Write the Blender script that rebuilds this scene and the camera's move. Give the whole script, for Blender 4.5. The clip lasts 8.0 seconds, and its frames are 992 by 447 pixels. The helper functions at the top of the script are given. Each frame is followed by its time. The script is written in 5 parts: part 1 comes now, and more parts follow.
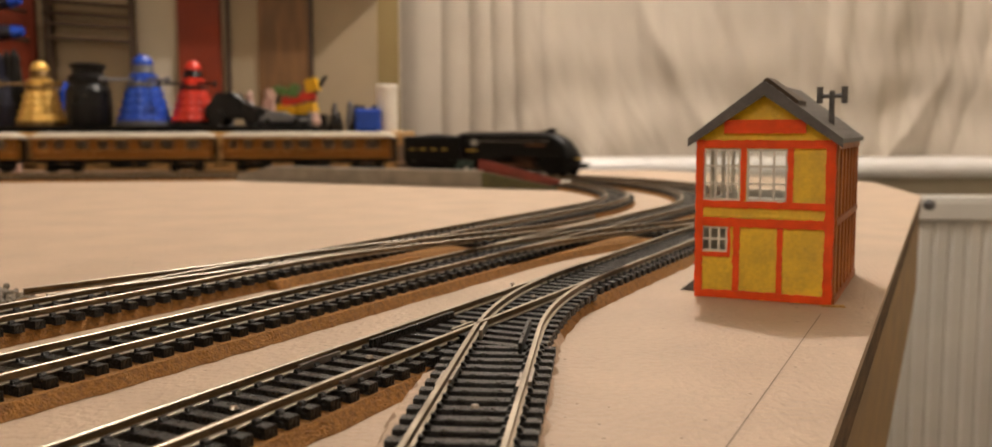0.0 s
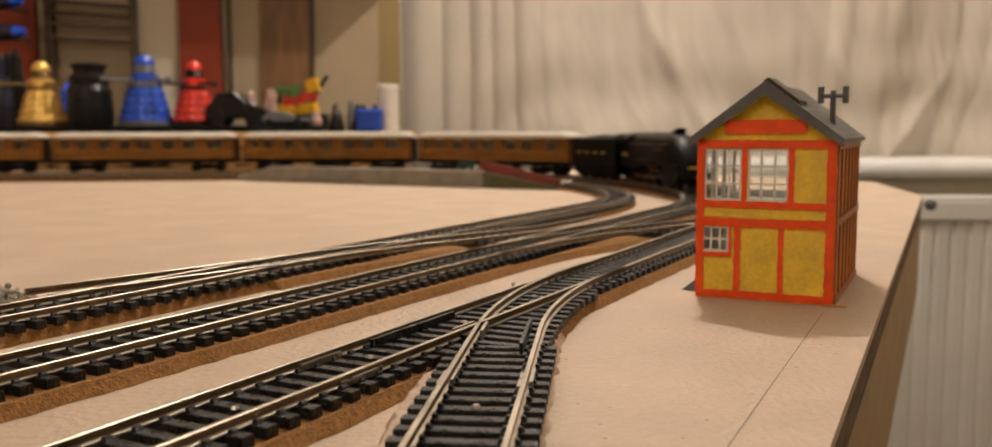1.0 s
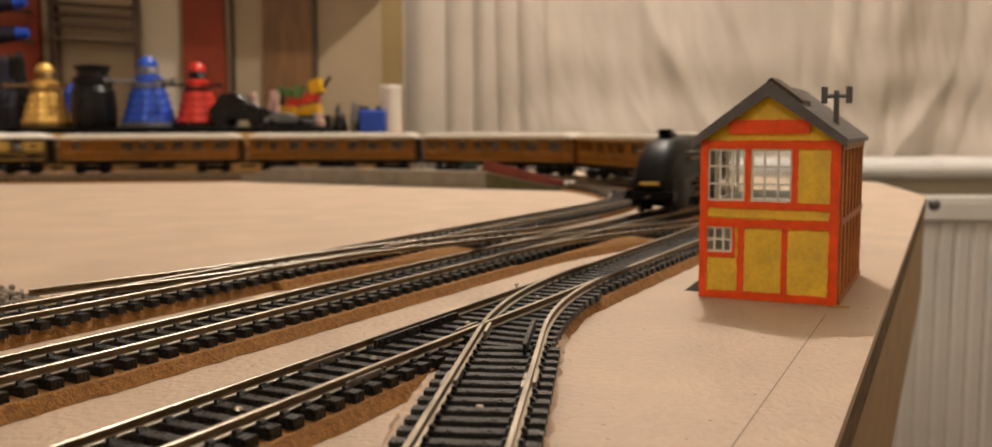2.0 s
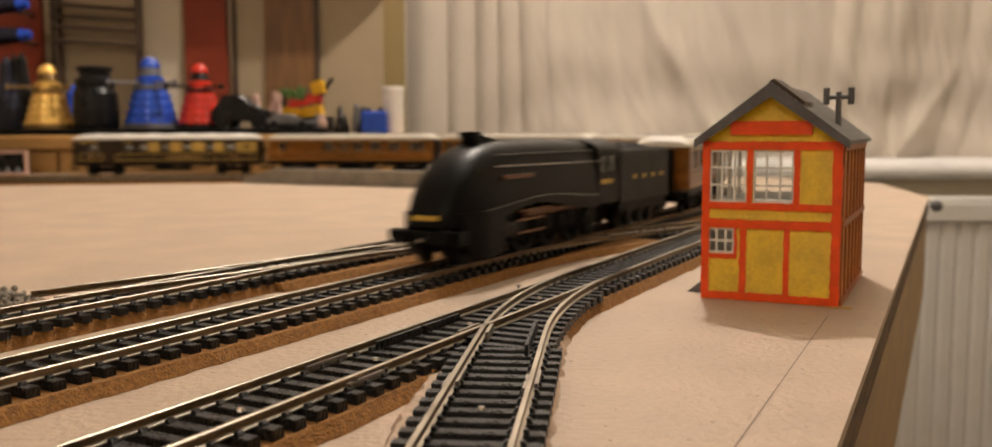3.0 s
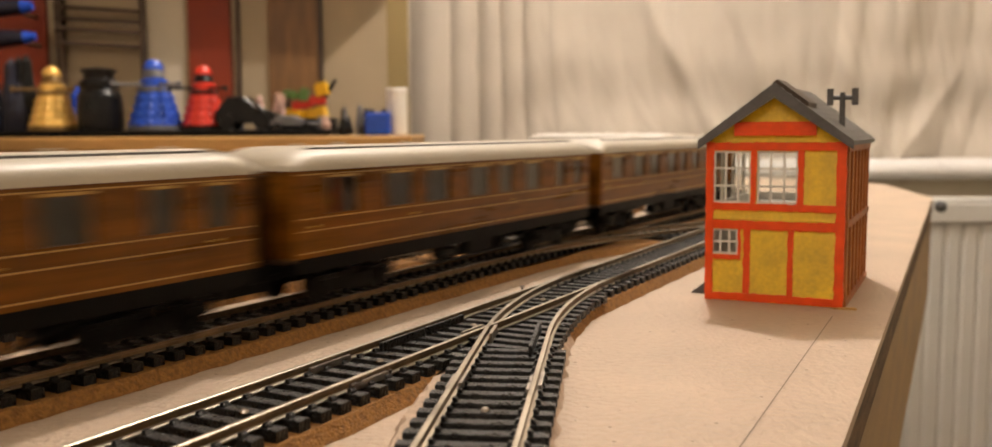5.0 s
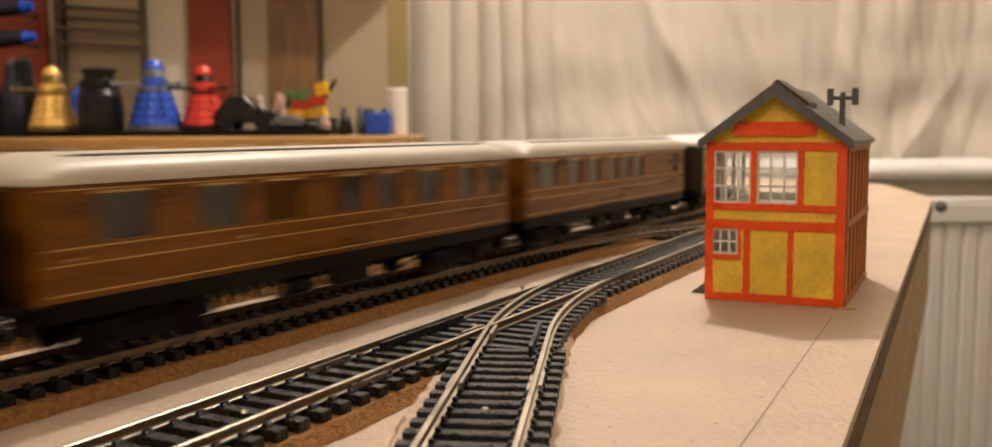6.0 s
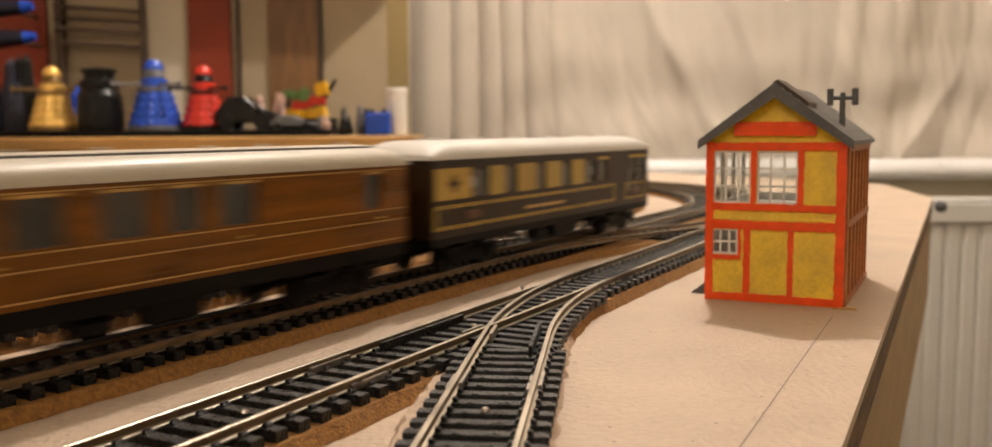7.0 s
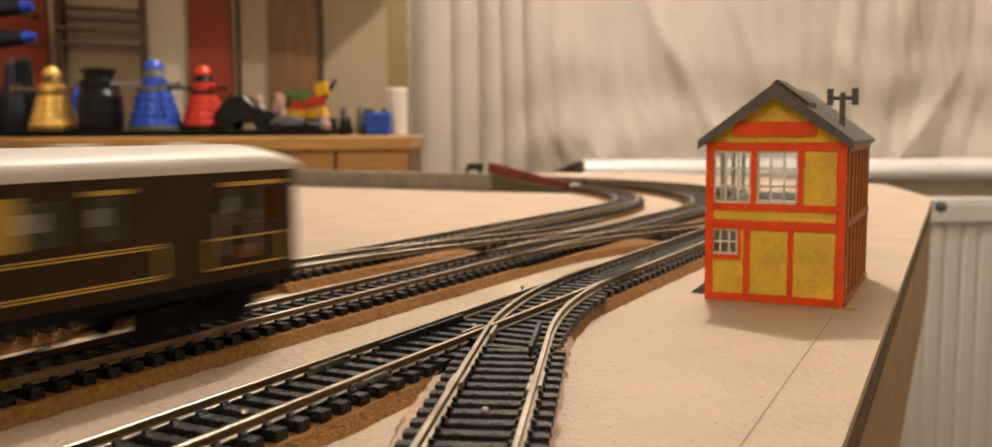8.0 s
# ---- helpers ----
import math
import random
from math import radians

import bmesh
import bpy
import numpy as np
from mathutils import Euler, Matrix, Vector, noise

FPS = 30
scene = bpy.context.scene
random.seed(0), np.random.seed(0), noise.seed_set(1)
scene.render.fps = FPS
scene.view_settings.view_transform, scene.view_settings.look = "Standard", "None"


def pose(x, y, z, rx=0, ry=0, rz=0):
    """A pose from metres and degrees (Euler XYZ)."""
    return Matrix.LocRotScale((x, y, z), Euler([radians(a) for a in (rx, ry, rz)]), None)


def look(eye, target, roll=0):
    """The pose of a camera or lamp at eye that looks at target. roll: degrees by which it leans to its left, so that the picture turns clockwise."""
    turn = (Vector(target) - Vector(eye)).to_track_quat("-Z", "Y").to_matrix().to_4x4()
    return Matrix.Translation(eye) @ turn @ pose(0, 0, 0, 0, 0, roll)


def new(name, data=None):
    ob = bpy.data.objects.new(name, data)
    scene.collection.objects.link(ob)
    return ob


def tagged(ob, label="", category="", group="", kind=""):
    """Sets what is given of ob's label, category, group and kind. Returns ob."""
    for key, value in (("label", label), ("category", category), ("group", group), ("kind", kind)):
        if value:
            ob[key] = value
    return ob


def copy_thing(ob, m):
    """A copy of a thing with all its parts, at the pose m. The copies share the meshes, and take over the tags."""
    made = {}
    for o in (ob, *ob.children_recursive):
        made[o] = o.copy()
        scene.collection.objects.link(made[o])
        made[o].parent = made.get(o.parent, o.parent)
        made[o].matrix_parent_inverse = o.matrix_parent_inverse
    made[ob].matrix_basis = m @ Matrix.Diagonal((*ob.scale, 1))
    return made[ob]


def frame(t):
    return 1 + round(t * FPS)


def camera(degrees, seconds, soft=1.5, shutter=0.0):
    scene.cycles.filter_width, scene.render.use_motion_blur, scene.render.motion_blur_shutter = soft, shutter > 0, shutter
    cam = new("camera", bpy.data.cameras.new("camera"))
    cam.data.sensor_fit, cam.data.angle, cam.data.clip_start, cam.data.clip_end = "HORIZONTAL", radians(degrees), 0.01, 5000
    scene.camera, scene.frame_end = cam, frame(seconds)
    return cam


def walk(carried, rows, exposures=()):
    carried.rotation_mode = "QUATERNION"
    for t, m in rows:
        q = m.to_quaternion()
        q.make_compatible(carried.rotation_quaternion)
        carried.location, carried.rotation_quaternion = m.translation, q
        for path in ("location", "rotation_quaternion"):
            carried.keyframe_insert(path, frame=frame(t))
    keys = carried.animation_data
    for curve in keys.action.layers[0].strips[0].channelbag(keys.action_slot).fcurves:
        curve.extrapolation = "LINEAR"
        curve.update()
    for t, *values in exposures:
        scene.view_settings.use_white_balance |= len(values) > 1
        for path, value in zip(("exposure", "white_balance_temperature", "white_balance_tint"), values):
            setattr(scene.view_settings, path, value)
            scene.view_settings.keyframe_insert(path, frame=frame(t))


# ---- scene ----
cam = camera(55.2, 8.0, soft=1.5, shutter=0.8)
cam.data.dof.use_dof = True
cam.data.dof.focus_distance = 0.258
cam.data.dof.aperture_fstop = 20.0
EYE = (0.0, 0.0, 0.0641)


def aim(yaw, pitch, lean):
    """A hand-held camera that only swings a little: degrees to the left, down, and of lean."""
    a, b = radians(yaw), radians(pitch)
    to = (EYE[0] - math.sin(a) * math.cos(b), EYE[1] + math.cos(a) * math.cos(b), EYE[2] - math.sin(b))
    return look(EYE, to, -lean)


walk(cam, [
    (0.0, aim(0.0, 5.766, 0.115)), (0.5, aim(0.054, 5.766, 0.119)), (1.0, aim(0.06, 5.767, 0.122)),
    (1.5, aim(0.159, 5.752, 0.174)), (3.0, aim(0.373, 5.648, 0.239)), (3.5, aim(0.446, 5.610, 0.272)),
    (4.0, aim(0.548, 5.586, 0.306)), (4.5, aim(0.588, 5.574, 0.332)), (6.0, aim(0.594, 5.574, 0.332)),
    (7.0, aim(0.594, 5.572, 0.33)), (8.0, aim(0.591, 5.572, 0.332)),
], exposures=[(0.0, -0.22), (1.5, -0.22), (3.0, -0.19), (3.5, -0.10), (4.0, 0.05), (4.5, 0.10), (6.0, 0.09), (7.0, 0.07), (8.0, 0.03)])

# ---- light: the room's warm ceiling lamp, an added unseen fill, and a dim night sky outside ----
world = bpy.data.worlds.new("night")
world.use_nodes = True
world.node_tree.nodes["Background"].inputs[0].default_value = (0.02, 0.025, 0.04, 1)
world.node_tree.nodes["Background"].inputs[1].default_value = 0.3
scene.world = world
LAMP = (0.22, 1.40, 1.50)
lamp_data = bpy.data.lights.new("overhead_light", "POINT")
lamp_data.energy, lamp_data.shadow_soft_size, lamp_data.color = 64.0, 0.022, (1.0, 0.885, 0.785)
lamp = new("overhead_light", lamp_data)
lamp.location = LAMP
# Fill light added behind the camera to brighten fronts that face it.
FILL_PLACE = (-0.80, -1.33, 1.36)
fill_light = new("overhead_light", lamp_data.copy())
fill_light.data.energy = 16.0
fill_light.location = FILL_PLACE


# ---- materials ----
def mat(name, color, rough=0.6, metal=0.0, vary=0.12, scale=60.0, bump=0.0, bscale=400.0, dark=None, spec=0.5,
        stretch=(1, 1, 1), coat=0.0, rand=0.0):
    """A surface with broad mottling, fine grain and relief."""
    m = bpy.data.materials.new(name)
    m.use_nodes = True
    nt = m.node_tree
    N, K = nt.nodes, nt.links.new
    b = N["Principled BSDF"]
    b.inputs["Metallic"].default_value = metal
    b.inputs["Specular IOR Level"].default_value = spec
    b.inputs["Coat Weight"].default_value = coat
    tc = N.new("ShaderNodeTexCoord")
    mp = N.new("ShaderNodeMapping")
    mp.inputs["Scale"].default_value = stretch
    K(tc.outputs["Object"], mp.inputs["Vector"])
    n1 = N.new("ShaderNodeTexNoise")
    n1.inputs["Scale"].default_value, n1.inputs["Detail"].default_value = scale, 5
    n2 = N.new("ShaderNodeTexNoise")
    n2.inputs["Scale"].default_value, n2.inputs["Detail"].default_value = bscale, 3
    K(mp.outputs["Vector"], n1.inputs["Vector"])
    K(mp.outputs["Vector"], n2.inputs["Vector"])
    ramp = N.new("ShaderNodeValToRGB")
    lo = dark or tuple(c * (1 - 2.2 * vary) for c in color)
    hi = tuple(min(1, c * (1 + vary)) for c in color)
    ramp.color_ramp.elements[0].color, ramp.color_ramp.elements[1].color = (*lo, 1), (*hi, 1)
    ramp.color_ramp.elements[0].position, ramp.color_ramp.elements[1].position = 0.28, 0.68
    add = N.new("ShaderNodeMath")
    add.operation = "MULTIPLY_ADD"
    add.inputs[1].default_value = 0.35
    K(n2.outputs["Fac"], add.inputs[0])
    sub = N.new("ShaderNodeMath")
    sub.operation = "MULTIPLY_ADD"
    sub.inputs[1].default_value, sub.inputs[2].default_value = 0.75, -0.05
    K(n1.outputs["Fac"], sub.inputs[0])
    K(sub.outputs[0], add.inputs[2])
    last = add.outputs[0]
    if rand:
        oi = N.new("ShaderNodeObjectInfo")
        ra = N.new("ShaderNodeMath")
        ra.operation = "MULTIPLY_ADD"
        ra.inputs[1].default_value, ra.inputs[2].default_value = rand, -rand / 2
        K(oi.outputs["Random"], ra.inputs[0])
        s2 = N.new("ShaderNodeMath")
        K(last, s2.inputs[0])
        K(ra.outputs[0], s2.inputs[1])
        last = s2.outputs[0]
    K(last, ramp.inputs["Fac"])
    K(ramp.outputs["Color"], b.inputs["Base Color"])
    rr = N.new("ShaderNodeMapRange")
    rr.inputs["To Min"].default_value, rr.inputs["To Max"].default_value = max(0.03, rough - 0.12), min(1, rough + 0.12)
    K(n1.outputs["Fac"], rr.inputs["Value"])
    K(rr.outputs["Result"], b.inputs["Roughness"])
    if bump:
        bp = N.new("ShaderNodeBump")
        bp.inputs["Strength"].default_value, bp.inputs["Distance"].default_value = 0.8, bump
        K(n2.outputs["Fac"], bp.inputs["Height"])
        K(bp.outputs["Normal"], b.inputs["Normal"])
    return m


def glass(name, tint=(0.9, 0.92, 0.9), rough=0.06):
    m = bpy.data.materials.new(name)
    m.use_nodes = True
    b = m.node_tree.nodes["Principled BSDF"]
    b.inputs["Base Color"].default_value = (*tint, 1)
    b.inputs["Roughness"].default_value = rough
    b.inputs["Transmission Weight"].default_value = 1.0
    b.inputs["IOR"].default_value = 1.45
    return m


BOARD = mat("painted_plywood", (0.56, 0.435, 0.325), 0.55, vary=0.08, scale=24, bump=0.0010, bscale=420, spec=0.3)
PLYEDGE = mat("plywood_edge", (0.16, 0.10, 0.055), 0.8, vary=0.35, scale=40, bump=0.0004, bscale=300, stretch=(1, 1, 6))
FASCIA = mat("softwood_batten", (0.40, 0.27, 0.13), 0.6, vary=0.15, scale=14, stretch=(1, 1, 5))
PENCIL = mat("pencil_line", (0.24, 0.18, 0.13), 0.7)
SLEEPER = mat("black_plastic_sleeper", (0.005, 0.0045, 0.0042), 0.30, spec=0.4, vary=0.25, scale=300, bump=0.0009, bscale=1300, rand=0.2)
RAILTOP = mat("nickel_silver_rail", (0.45, 0.40, 0.325), 0.38, metal=1.0, vary=0.14, scale=90, bscale=900)
RAILSIDE = mat("rail_web_dirt_reflection", (0.24, 0.165, 0.09), 0.42, metal=0.6, vary=0.25, scale=120)
CORK = mat("brown_cork_underlay", (0.35, 0.165, 0.038), 0.9, vary=0.24, scale=650, bump=0.0012, bscale=1500)
PCORK = mat("painted_cork_edge", (0.56, 0.42, 0.31), 0.8, vary=0.15, scale=160, bump=0.0005, bscale=900)
BLACKLOCO = mat("satin_black_paint", (0.0042, 0.0039, 0.0037), 0.40, spec=0.14, vary=0.2, scale=60)
FRAMEBLACK = mat("black_underframe", (0.004, 0.0036, 0.0033), 0.5, spec=0.12, vary=0.2, scale=90)
GLOSSBLACK = mat("gloss_black_edge", (0.02, 0.02, 0.02), 0.16, vary=0.1, scale=60)
STEEL = mat("bright_steel", (0.5, 0.46, 0.42), 0.3, metal=1.0, vary=0.15, scale=200)
RODRED = mat("bronzed_rods", (0.20, 0.10, 0.055), 0.4, metal=0.8, vary=0.15, scale=200)
GOLD = mat("yellow_lettering", (0.62, 0.40, 0.06), 0.5, vary=0.08, scale=300)
TEAK = mat("varnished_teak", (0.215, 0.078, 0.007), 0.30, spec=0.2, vary=0.28, scale=26, stretch=(0.35, 1, 4), bscale=200, coat=0.06)
TEAKLINE = mat("cream_lining", (0.60, 0.36, 0.10), 0.5)
ROOFCREAM = mat("cream_roof", (0.60, 0.555, 0.47), 0.45, vary=0.05, scale=30)
ROOFWHITE = mat("white_roof", (0.72, 0.70, 0.66), 0.45, vary=0.04, scale=30)
UMBER = mat("umber_brown_paint", (0.034, 0.018, 0.007), 0.38, spec=0.25, vary=0.15, scale=40)
PCREAM = mat("cream_panel_paint", (0.52, 0.34, 0.06), 0.45, vary=0.08, scale=40)
SEAT = mat("coach_interior", (0.20, 0.12, 0.07), 0.7, vary=0.2, scale=60)
CGLASS = glass("clear_coach_window", (0.9, 0.92, 0.9))
YELLOW = mat("mustard_yellow_paint", (0.95, 0.60, 0.022), 0.5, vary=0.14, scale=90, bump=0.00015, bscale=700)
ORANGE = mat("orange_red_paint", (0.95, 0.085, 0.003), 0.40, vary=0.10, scale=120, bump=0.0002, bscale=500)
SLATE = mat("slate_grey_plastic", (0.125, 0.118, 0.118), 0.5, vary=0.15, scale=120, bump=0.0001, bscale=900)
BROWNSIDE = mat("ochre_side_boards", (0.80, 0.40, 0.085), 0.5, vary=0.15, scale=90)
SIDEBATTEN = mat("red_brown_side_battens", (0.46, 0.15, 0.035), 0.5, vary=0.15, scale=90)
WHITEBAR = mat("white_plastic", (0.80, 0.78, 0.73), 0.45, vary=0.04, scale=100)
CURTAIN = mat("cream_cotton_curtain", (0.54, 0.485, 0.41), 0.85, vary=0.06, scale=6, bump=0.0002, bscale=700, spec=0.15)
WALLC = mat("cream_wall_paint", (0.68, 0.61, 0.48), 0.8, vary=0.05, scale=4)
CEIL = mat("white_ceiling_paint", (0.80, 0.78, 0.74), 0.85, vary=0.03, scale=3)
FLOORM = mat("brown_carpet", (0.20, 0.14, 0.10), 0.95, vary=0.2, scale=40, bump=0.002, bscale=300)
OAK = mat("golden_oak_shelf", (0.44, 0.25, 0.08), 0.45, vary=0.18, scale=10, stretch=(0.4, 4, 4), bscale=120)
SILL = mat("white_gloss_sill", (0.80, 0.79, 0.78), 0.3, vary=0.03, scale=10)
RADI = mat("white_radiator_enamel", (0.70, 0.69, 0.65), 0.35, vary=0.04, scale=8)
BLIND = mat("cream_panel", (0.42, 0.335, 0.22), 0.7, vary=0.05, scale=6)
BROWNP = mat("brown_wood_panel", (0.22, 0.11, 0.04), 0.5, vary=0.2, scale=14, stretch=(4, 4, 0.6))
REDP = mat("russet_red_panel", (0.26, 0.032, 0.007), 0.6, vary=0.12, scale=14)
DARKP = mat("dark_wood_strip", (0.07, 0.04, 0.022), 0.5, vary=0.2, scale=20)
STONE = mat("grey_platform_stone", (0.26, 0.23, 0.19), 0.75, vary=0.15, scale=60, bump=0.0003, bscale=500)
RAMPRED = mat("dark_red_paint", (0.20, 0.028, 0.018), 0.5, vary=0.15, scale=60)
MOSS = mat("dull_green_paint", (0.09, 0.085, 0.03), 0.7, vary=0.2, scale=90)



def pitted(m, color=(0.10, 0.06, 0.035)):
    """Tiny pits and flecks in a painted board: a few cells of a fine cellular pattern show the wood."""
    N, K = m.node_tree.nodes, m.node_tree.links.new
    b = N["Principled BSDF"]
    src = b.inputs["Base Color"].links[0].from_socket
    tc = N.new("ShaderNodeTexCoord")
    vo = N.new("ShaderNodeTexVoronoi")
    vo.inputs["Scale"].default_value = 260
    K(tc.outputs["Object"], vo.inputs["Vector"])
    near_ = N.new("ShaderNodeMath")
    near_.operation = "LESS_THAN"
    near_.inputs[1].default_value = 0.13
    K(vo.outputs["Distance"], near_.inputs[0])
    sep = N.new("ShaderNodeSeparateColor")
    K(vo.outputs["Color"], sep.inputs["Color"])
    patch = N.new("ShaderNodeTexNoise")
    patch.inputs["Scale"].default_value = 14
    K(tc.outputs["Object"], patch.inputs["Vector"])
    few = N.new("ShaderNodeMath")
    few.operation = "MULTIPLY"
    K(sep.outputs["Red"], few.inputs[0])
    K(patch.outputs["Fac"], few.inputs[1])
    some = N.new("ShaderNodeMath")
    some.operation = "GREATER_THAN"
    some.inputs[1].default_value = 0.42
    K(few.outputs[0], some.inputs[0])
    both = N.new("ShaderNodeMath")
    both.operation = "MULTIPLY"
    K(near_.outputs[0], both.inputs[0])
    K(some.outputs[0], both.inputs[1])
    fac = N.new("ShaderNodeMath")
    fac.operation = "MULTIPLY"
    fac.inputs[1].default_value = 0.6
    K(both.outputs[0], fac.inputs[0])
    mix = N.new("ShaderNodeMix")
    mix.data_type = "RGBA"
    for sock in mix.inputs:
        if sock.name == "B" and sock.type == "RGBA":
            sock.default_value = (*color, 1)
        if sock.name == "A" and sock.type == "RGBA":
            K(src, sock)
        if sock.name == "Factor" and sock.type == "VALUE":
            K(fac.outputs[0], sock)
    K([o for o in mix.outputs if o.type == "RGBA"][0], b.inputs["Base Color"])


pitted(BOARD)


# ---- building blocks ----
def part(name, bm, material, parent=None, label="", smooth=False, bevel=0.0):
    me = bpy.data.meshes.new(name)
    if bevel:
        bmesh.ops.bevel(bm, geom=[e for e in bm.edges], offset=bevel, segments=1, affect="EDGES", clamp_overlap=True)
    bmesh.ops.recalc_face_normals(bm, faces=bm.faces)
    bm.to_mesh(me)
    bm.free()
    for m in (material if isinstance(material, (list, tuple)) else [material]):
        me.materials.append(m)
    if smooth:
        for p in me.polygons:
            p.use_smooth = True
        me.set_sharp_from_angle(angle=radians(42))
    ob = new(name, me)
    if parent is not None:
        ob.parent = parent
    if label:
        ob["label"] = label
    return ob


def box(bm, x0, x1, y0, y1, z0, z1, mi=0):
    v = [bm.verts.new((x, y, z)) for x in (x0, x1) for y in (y0, y1) for z in (z0, z1)]
    for q in ((0, 1, 3, 2), (4, 6, 7, 5), (0, 4, 5, 1), (2, 3, 7, 6), (0, 2, 6, 4), (1, 5, 7, 3)):
        bm.faces.new([v[i] for i in q]).material_index = mi
    return v


def bx(x0, x1, y0, y1, z0, z1):
    bm = bmesh.new()
    box(bm, x0, x1, y0, y1, z0, z1)
    return bm


def cyl(bm, a, b, r0, r1=None, seg=16, caps=True, mi=0):
    a, b = Vector(a), Vector(b)
    r1 = r0 if r1 is None else r1
    q = (b - a).to_track_quat("Z", "Y")
    rings = []
    for c, r in ((a, r0), (b, r1)):
        rings.append([bm.verts.new(c + q @ Vector((r * math.cos(2 * math.pi * i / seg), r * math.sin(2 * math.pi * i / seg), 0)))
                      for i in range(seg)])
    for i in range(seg):
        j = (i + 1) % seg
        bm.faces.new((rings[0][i], rings[0][j], rings[1][j], rings[1][i])).material_index = mi
    if caps:
        bm.faces.new(rings[0][::-1]).material_index = mi
        bm.faces.new(rings[1]).material_index = mi


def loft(bm, rings, caps=True, closed=True, mi=0):
    vs = [[bm.verts.new(p) for p in r] for r in rings]
    for a, b in zip(vs, vs[1:]):
        n = len(a)
        for i in range(n if closed else n - 1):
            j = (i + 1) % n
            bm.faces.new((a[i], a[j], b[j], b[i])).material_index = mi
    if caps and closed:
        bm.faces.new(vs[0][::-1]).material_index = mi
        bm.faces.new(vs[-1]).material_index = mi
    return vs


def lathe(bm, prof, seg=24, mi=0, centre=(0, 0)):
    cx, cy = centre
    rings = [[(cx + r * math.cos(2 * math.pi * i / seg), cy + r * math.sin(2 * math.pi * i / seg), z) for i in range(seg)] for r, z in prof]
    loft(bm, rings, mi=mi)


def prism(bm, poly, axis, lo, hi, mi=0):
    """A polygon in two axes, drawn out along the third ('x', 'y' or 'z')."""
    def p3(u, v, w):
        return {"x": (w, u, v), "y": (u, w, v), "z": (u, v, w)}[axis]
    loft(bm, [[p3(u, v, lo) for u, v in poly], [p3(u, v, hi) for u, v in poly]], mi=mi)


def thing(name, m, label, category, group="", kind=""):
    ob = new(name)
    ob.empty_display_size = 0.02
    ob.matrix_basis = m
    return tagged(ob, label, category, group, kind)


# ---- the plan of the tracks: lines and arcs, headings in degrees to the right of straight ahead ----
RZ = 0.0085          # top of the rails
UZ = 0.0035          # top of the cork
GAUGE2 = 0.009


def run(x, y, heading, pieces, step=0.004):
    """Points every few millimetres along straights ('s', length) and curves ('c', radius, degrees; right is positive)."""
    pts, h = [(x, y, radians(heading))], radians(heading)
    for pc in pieces:
        length = pc[1] if pc[0] == "s" else pc[1] * abs(radians(pc[2]))
        n = max(1, round(length / step))
        for i in range(n):
            d = length / n
            turn = 0 if pc[0] == "s" else radians(pc[2]) / n
            h += turn / 2
            x, y = x + d * math.sin(h), y + d * math.cos(h)
            h += turn / 2
            pts.append((x, y, h))
    return pts


def side(pts, off):
    """The same path, off metres to its right."""
    return [(x + off * math.cos(h), y - off * math.sin(h), h) for x, y, h in pts]


HEAD = 28.7
SD, CD = math.sin(radians(HEAD)), math.cos(radians(HEAD))
CX, CY = -0.0738, 0.3025                                    # a point on the outer main line


def on_main(s, off=0.0):
    return CX + s * SD + off * CD, CY + s * CD - off * SD


MAIN_S0 = -1.75
mx, my = on_main(MAIN_S0)
STRAIGHT = 0.405
MAIN = run(mx, my, HEAD, [("s", -MAIN_S0 + STRAIGHT), ("c", 0.385, -100), ("c", 0.64, -26), ("s", 1.9)])
MAIN_LEN = [0.0]
for p, q in zip(MAIN, MAIN[1:]):
    MAIN_LEN.append(MAIN_LEN[-1] + math.hypot(q[0] - p[0], q[1] - p[1]))
MAIN_LEN = np.array(MAIN_LEN) + MAIN_S0
MAIN_X, MAIN_Y = np.array([p[0] for p in MAIN]), np.array([p[1] for p in MAIN])


def main_at(s):
    return float(np.interp(s, MAIN_LEN, MAIN_X)), float(np.interp(s, MAIN_LEN, MAIN_Y))


# ---- room ----
FLOOR_Z, CEIL_Z = -0.80, 1.62
XW, XE, YS, YN = -2.3, 1.7, -1.45, 2.30


def room():
    t = 0.1
    tagged(part("floor", bx(XW, XE, YS, YN, FLOOR_Z - t, FLOOR_Z), FLOORM), "brown carpeted floor of the room", "floor", kind="structure")
    tagged(part("ceiling", bx(XW - t, XE + t, YS - t, YN + t, CEIL_Z, CEIL_Z + t), CEIL), "plain white painted ceiling", "ceiling", kind="structure")
    for name, b in (("wall_north", (XW - t, XE + t, YN, YN + t)), ("wall_south", (XW - t, XE + t, YS - t, YS)),
                    ("wall_west", (XW - t, XW, YS, YN)), ("wall_east", (XE, XE + t, YS, YN))):
        tagged(part(name, bx(*b, FLOOR_Z - t, CEIL_Z), WALLC), "cream painted plaster wall", "wall", kind="structure")


room()


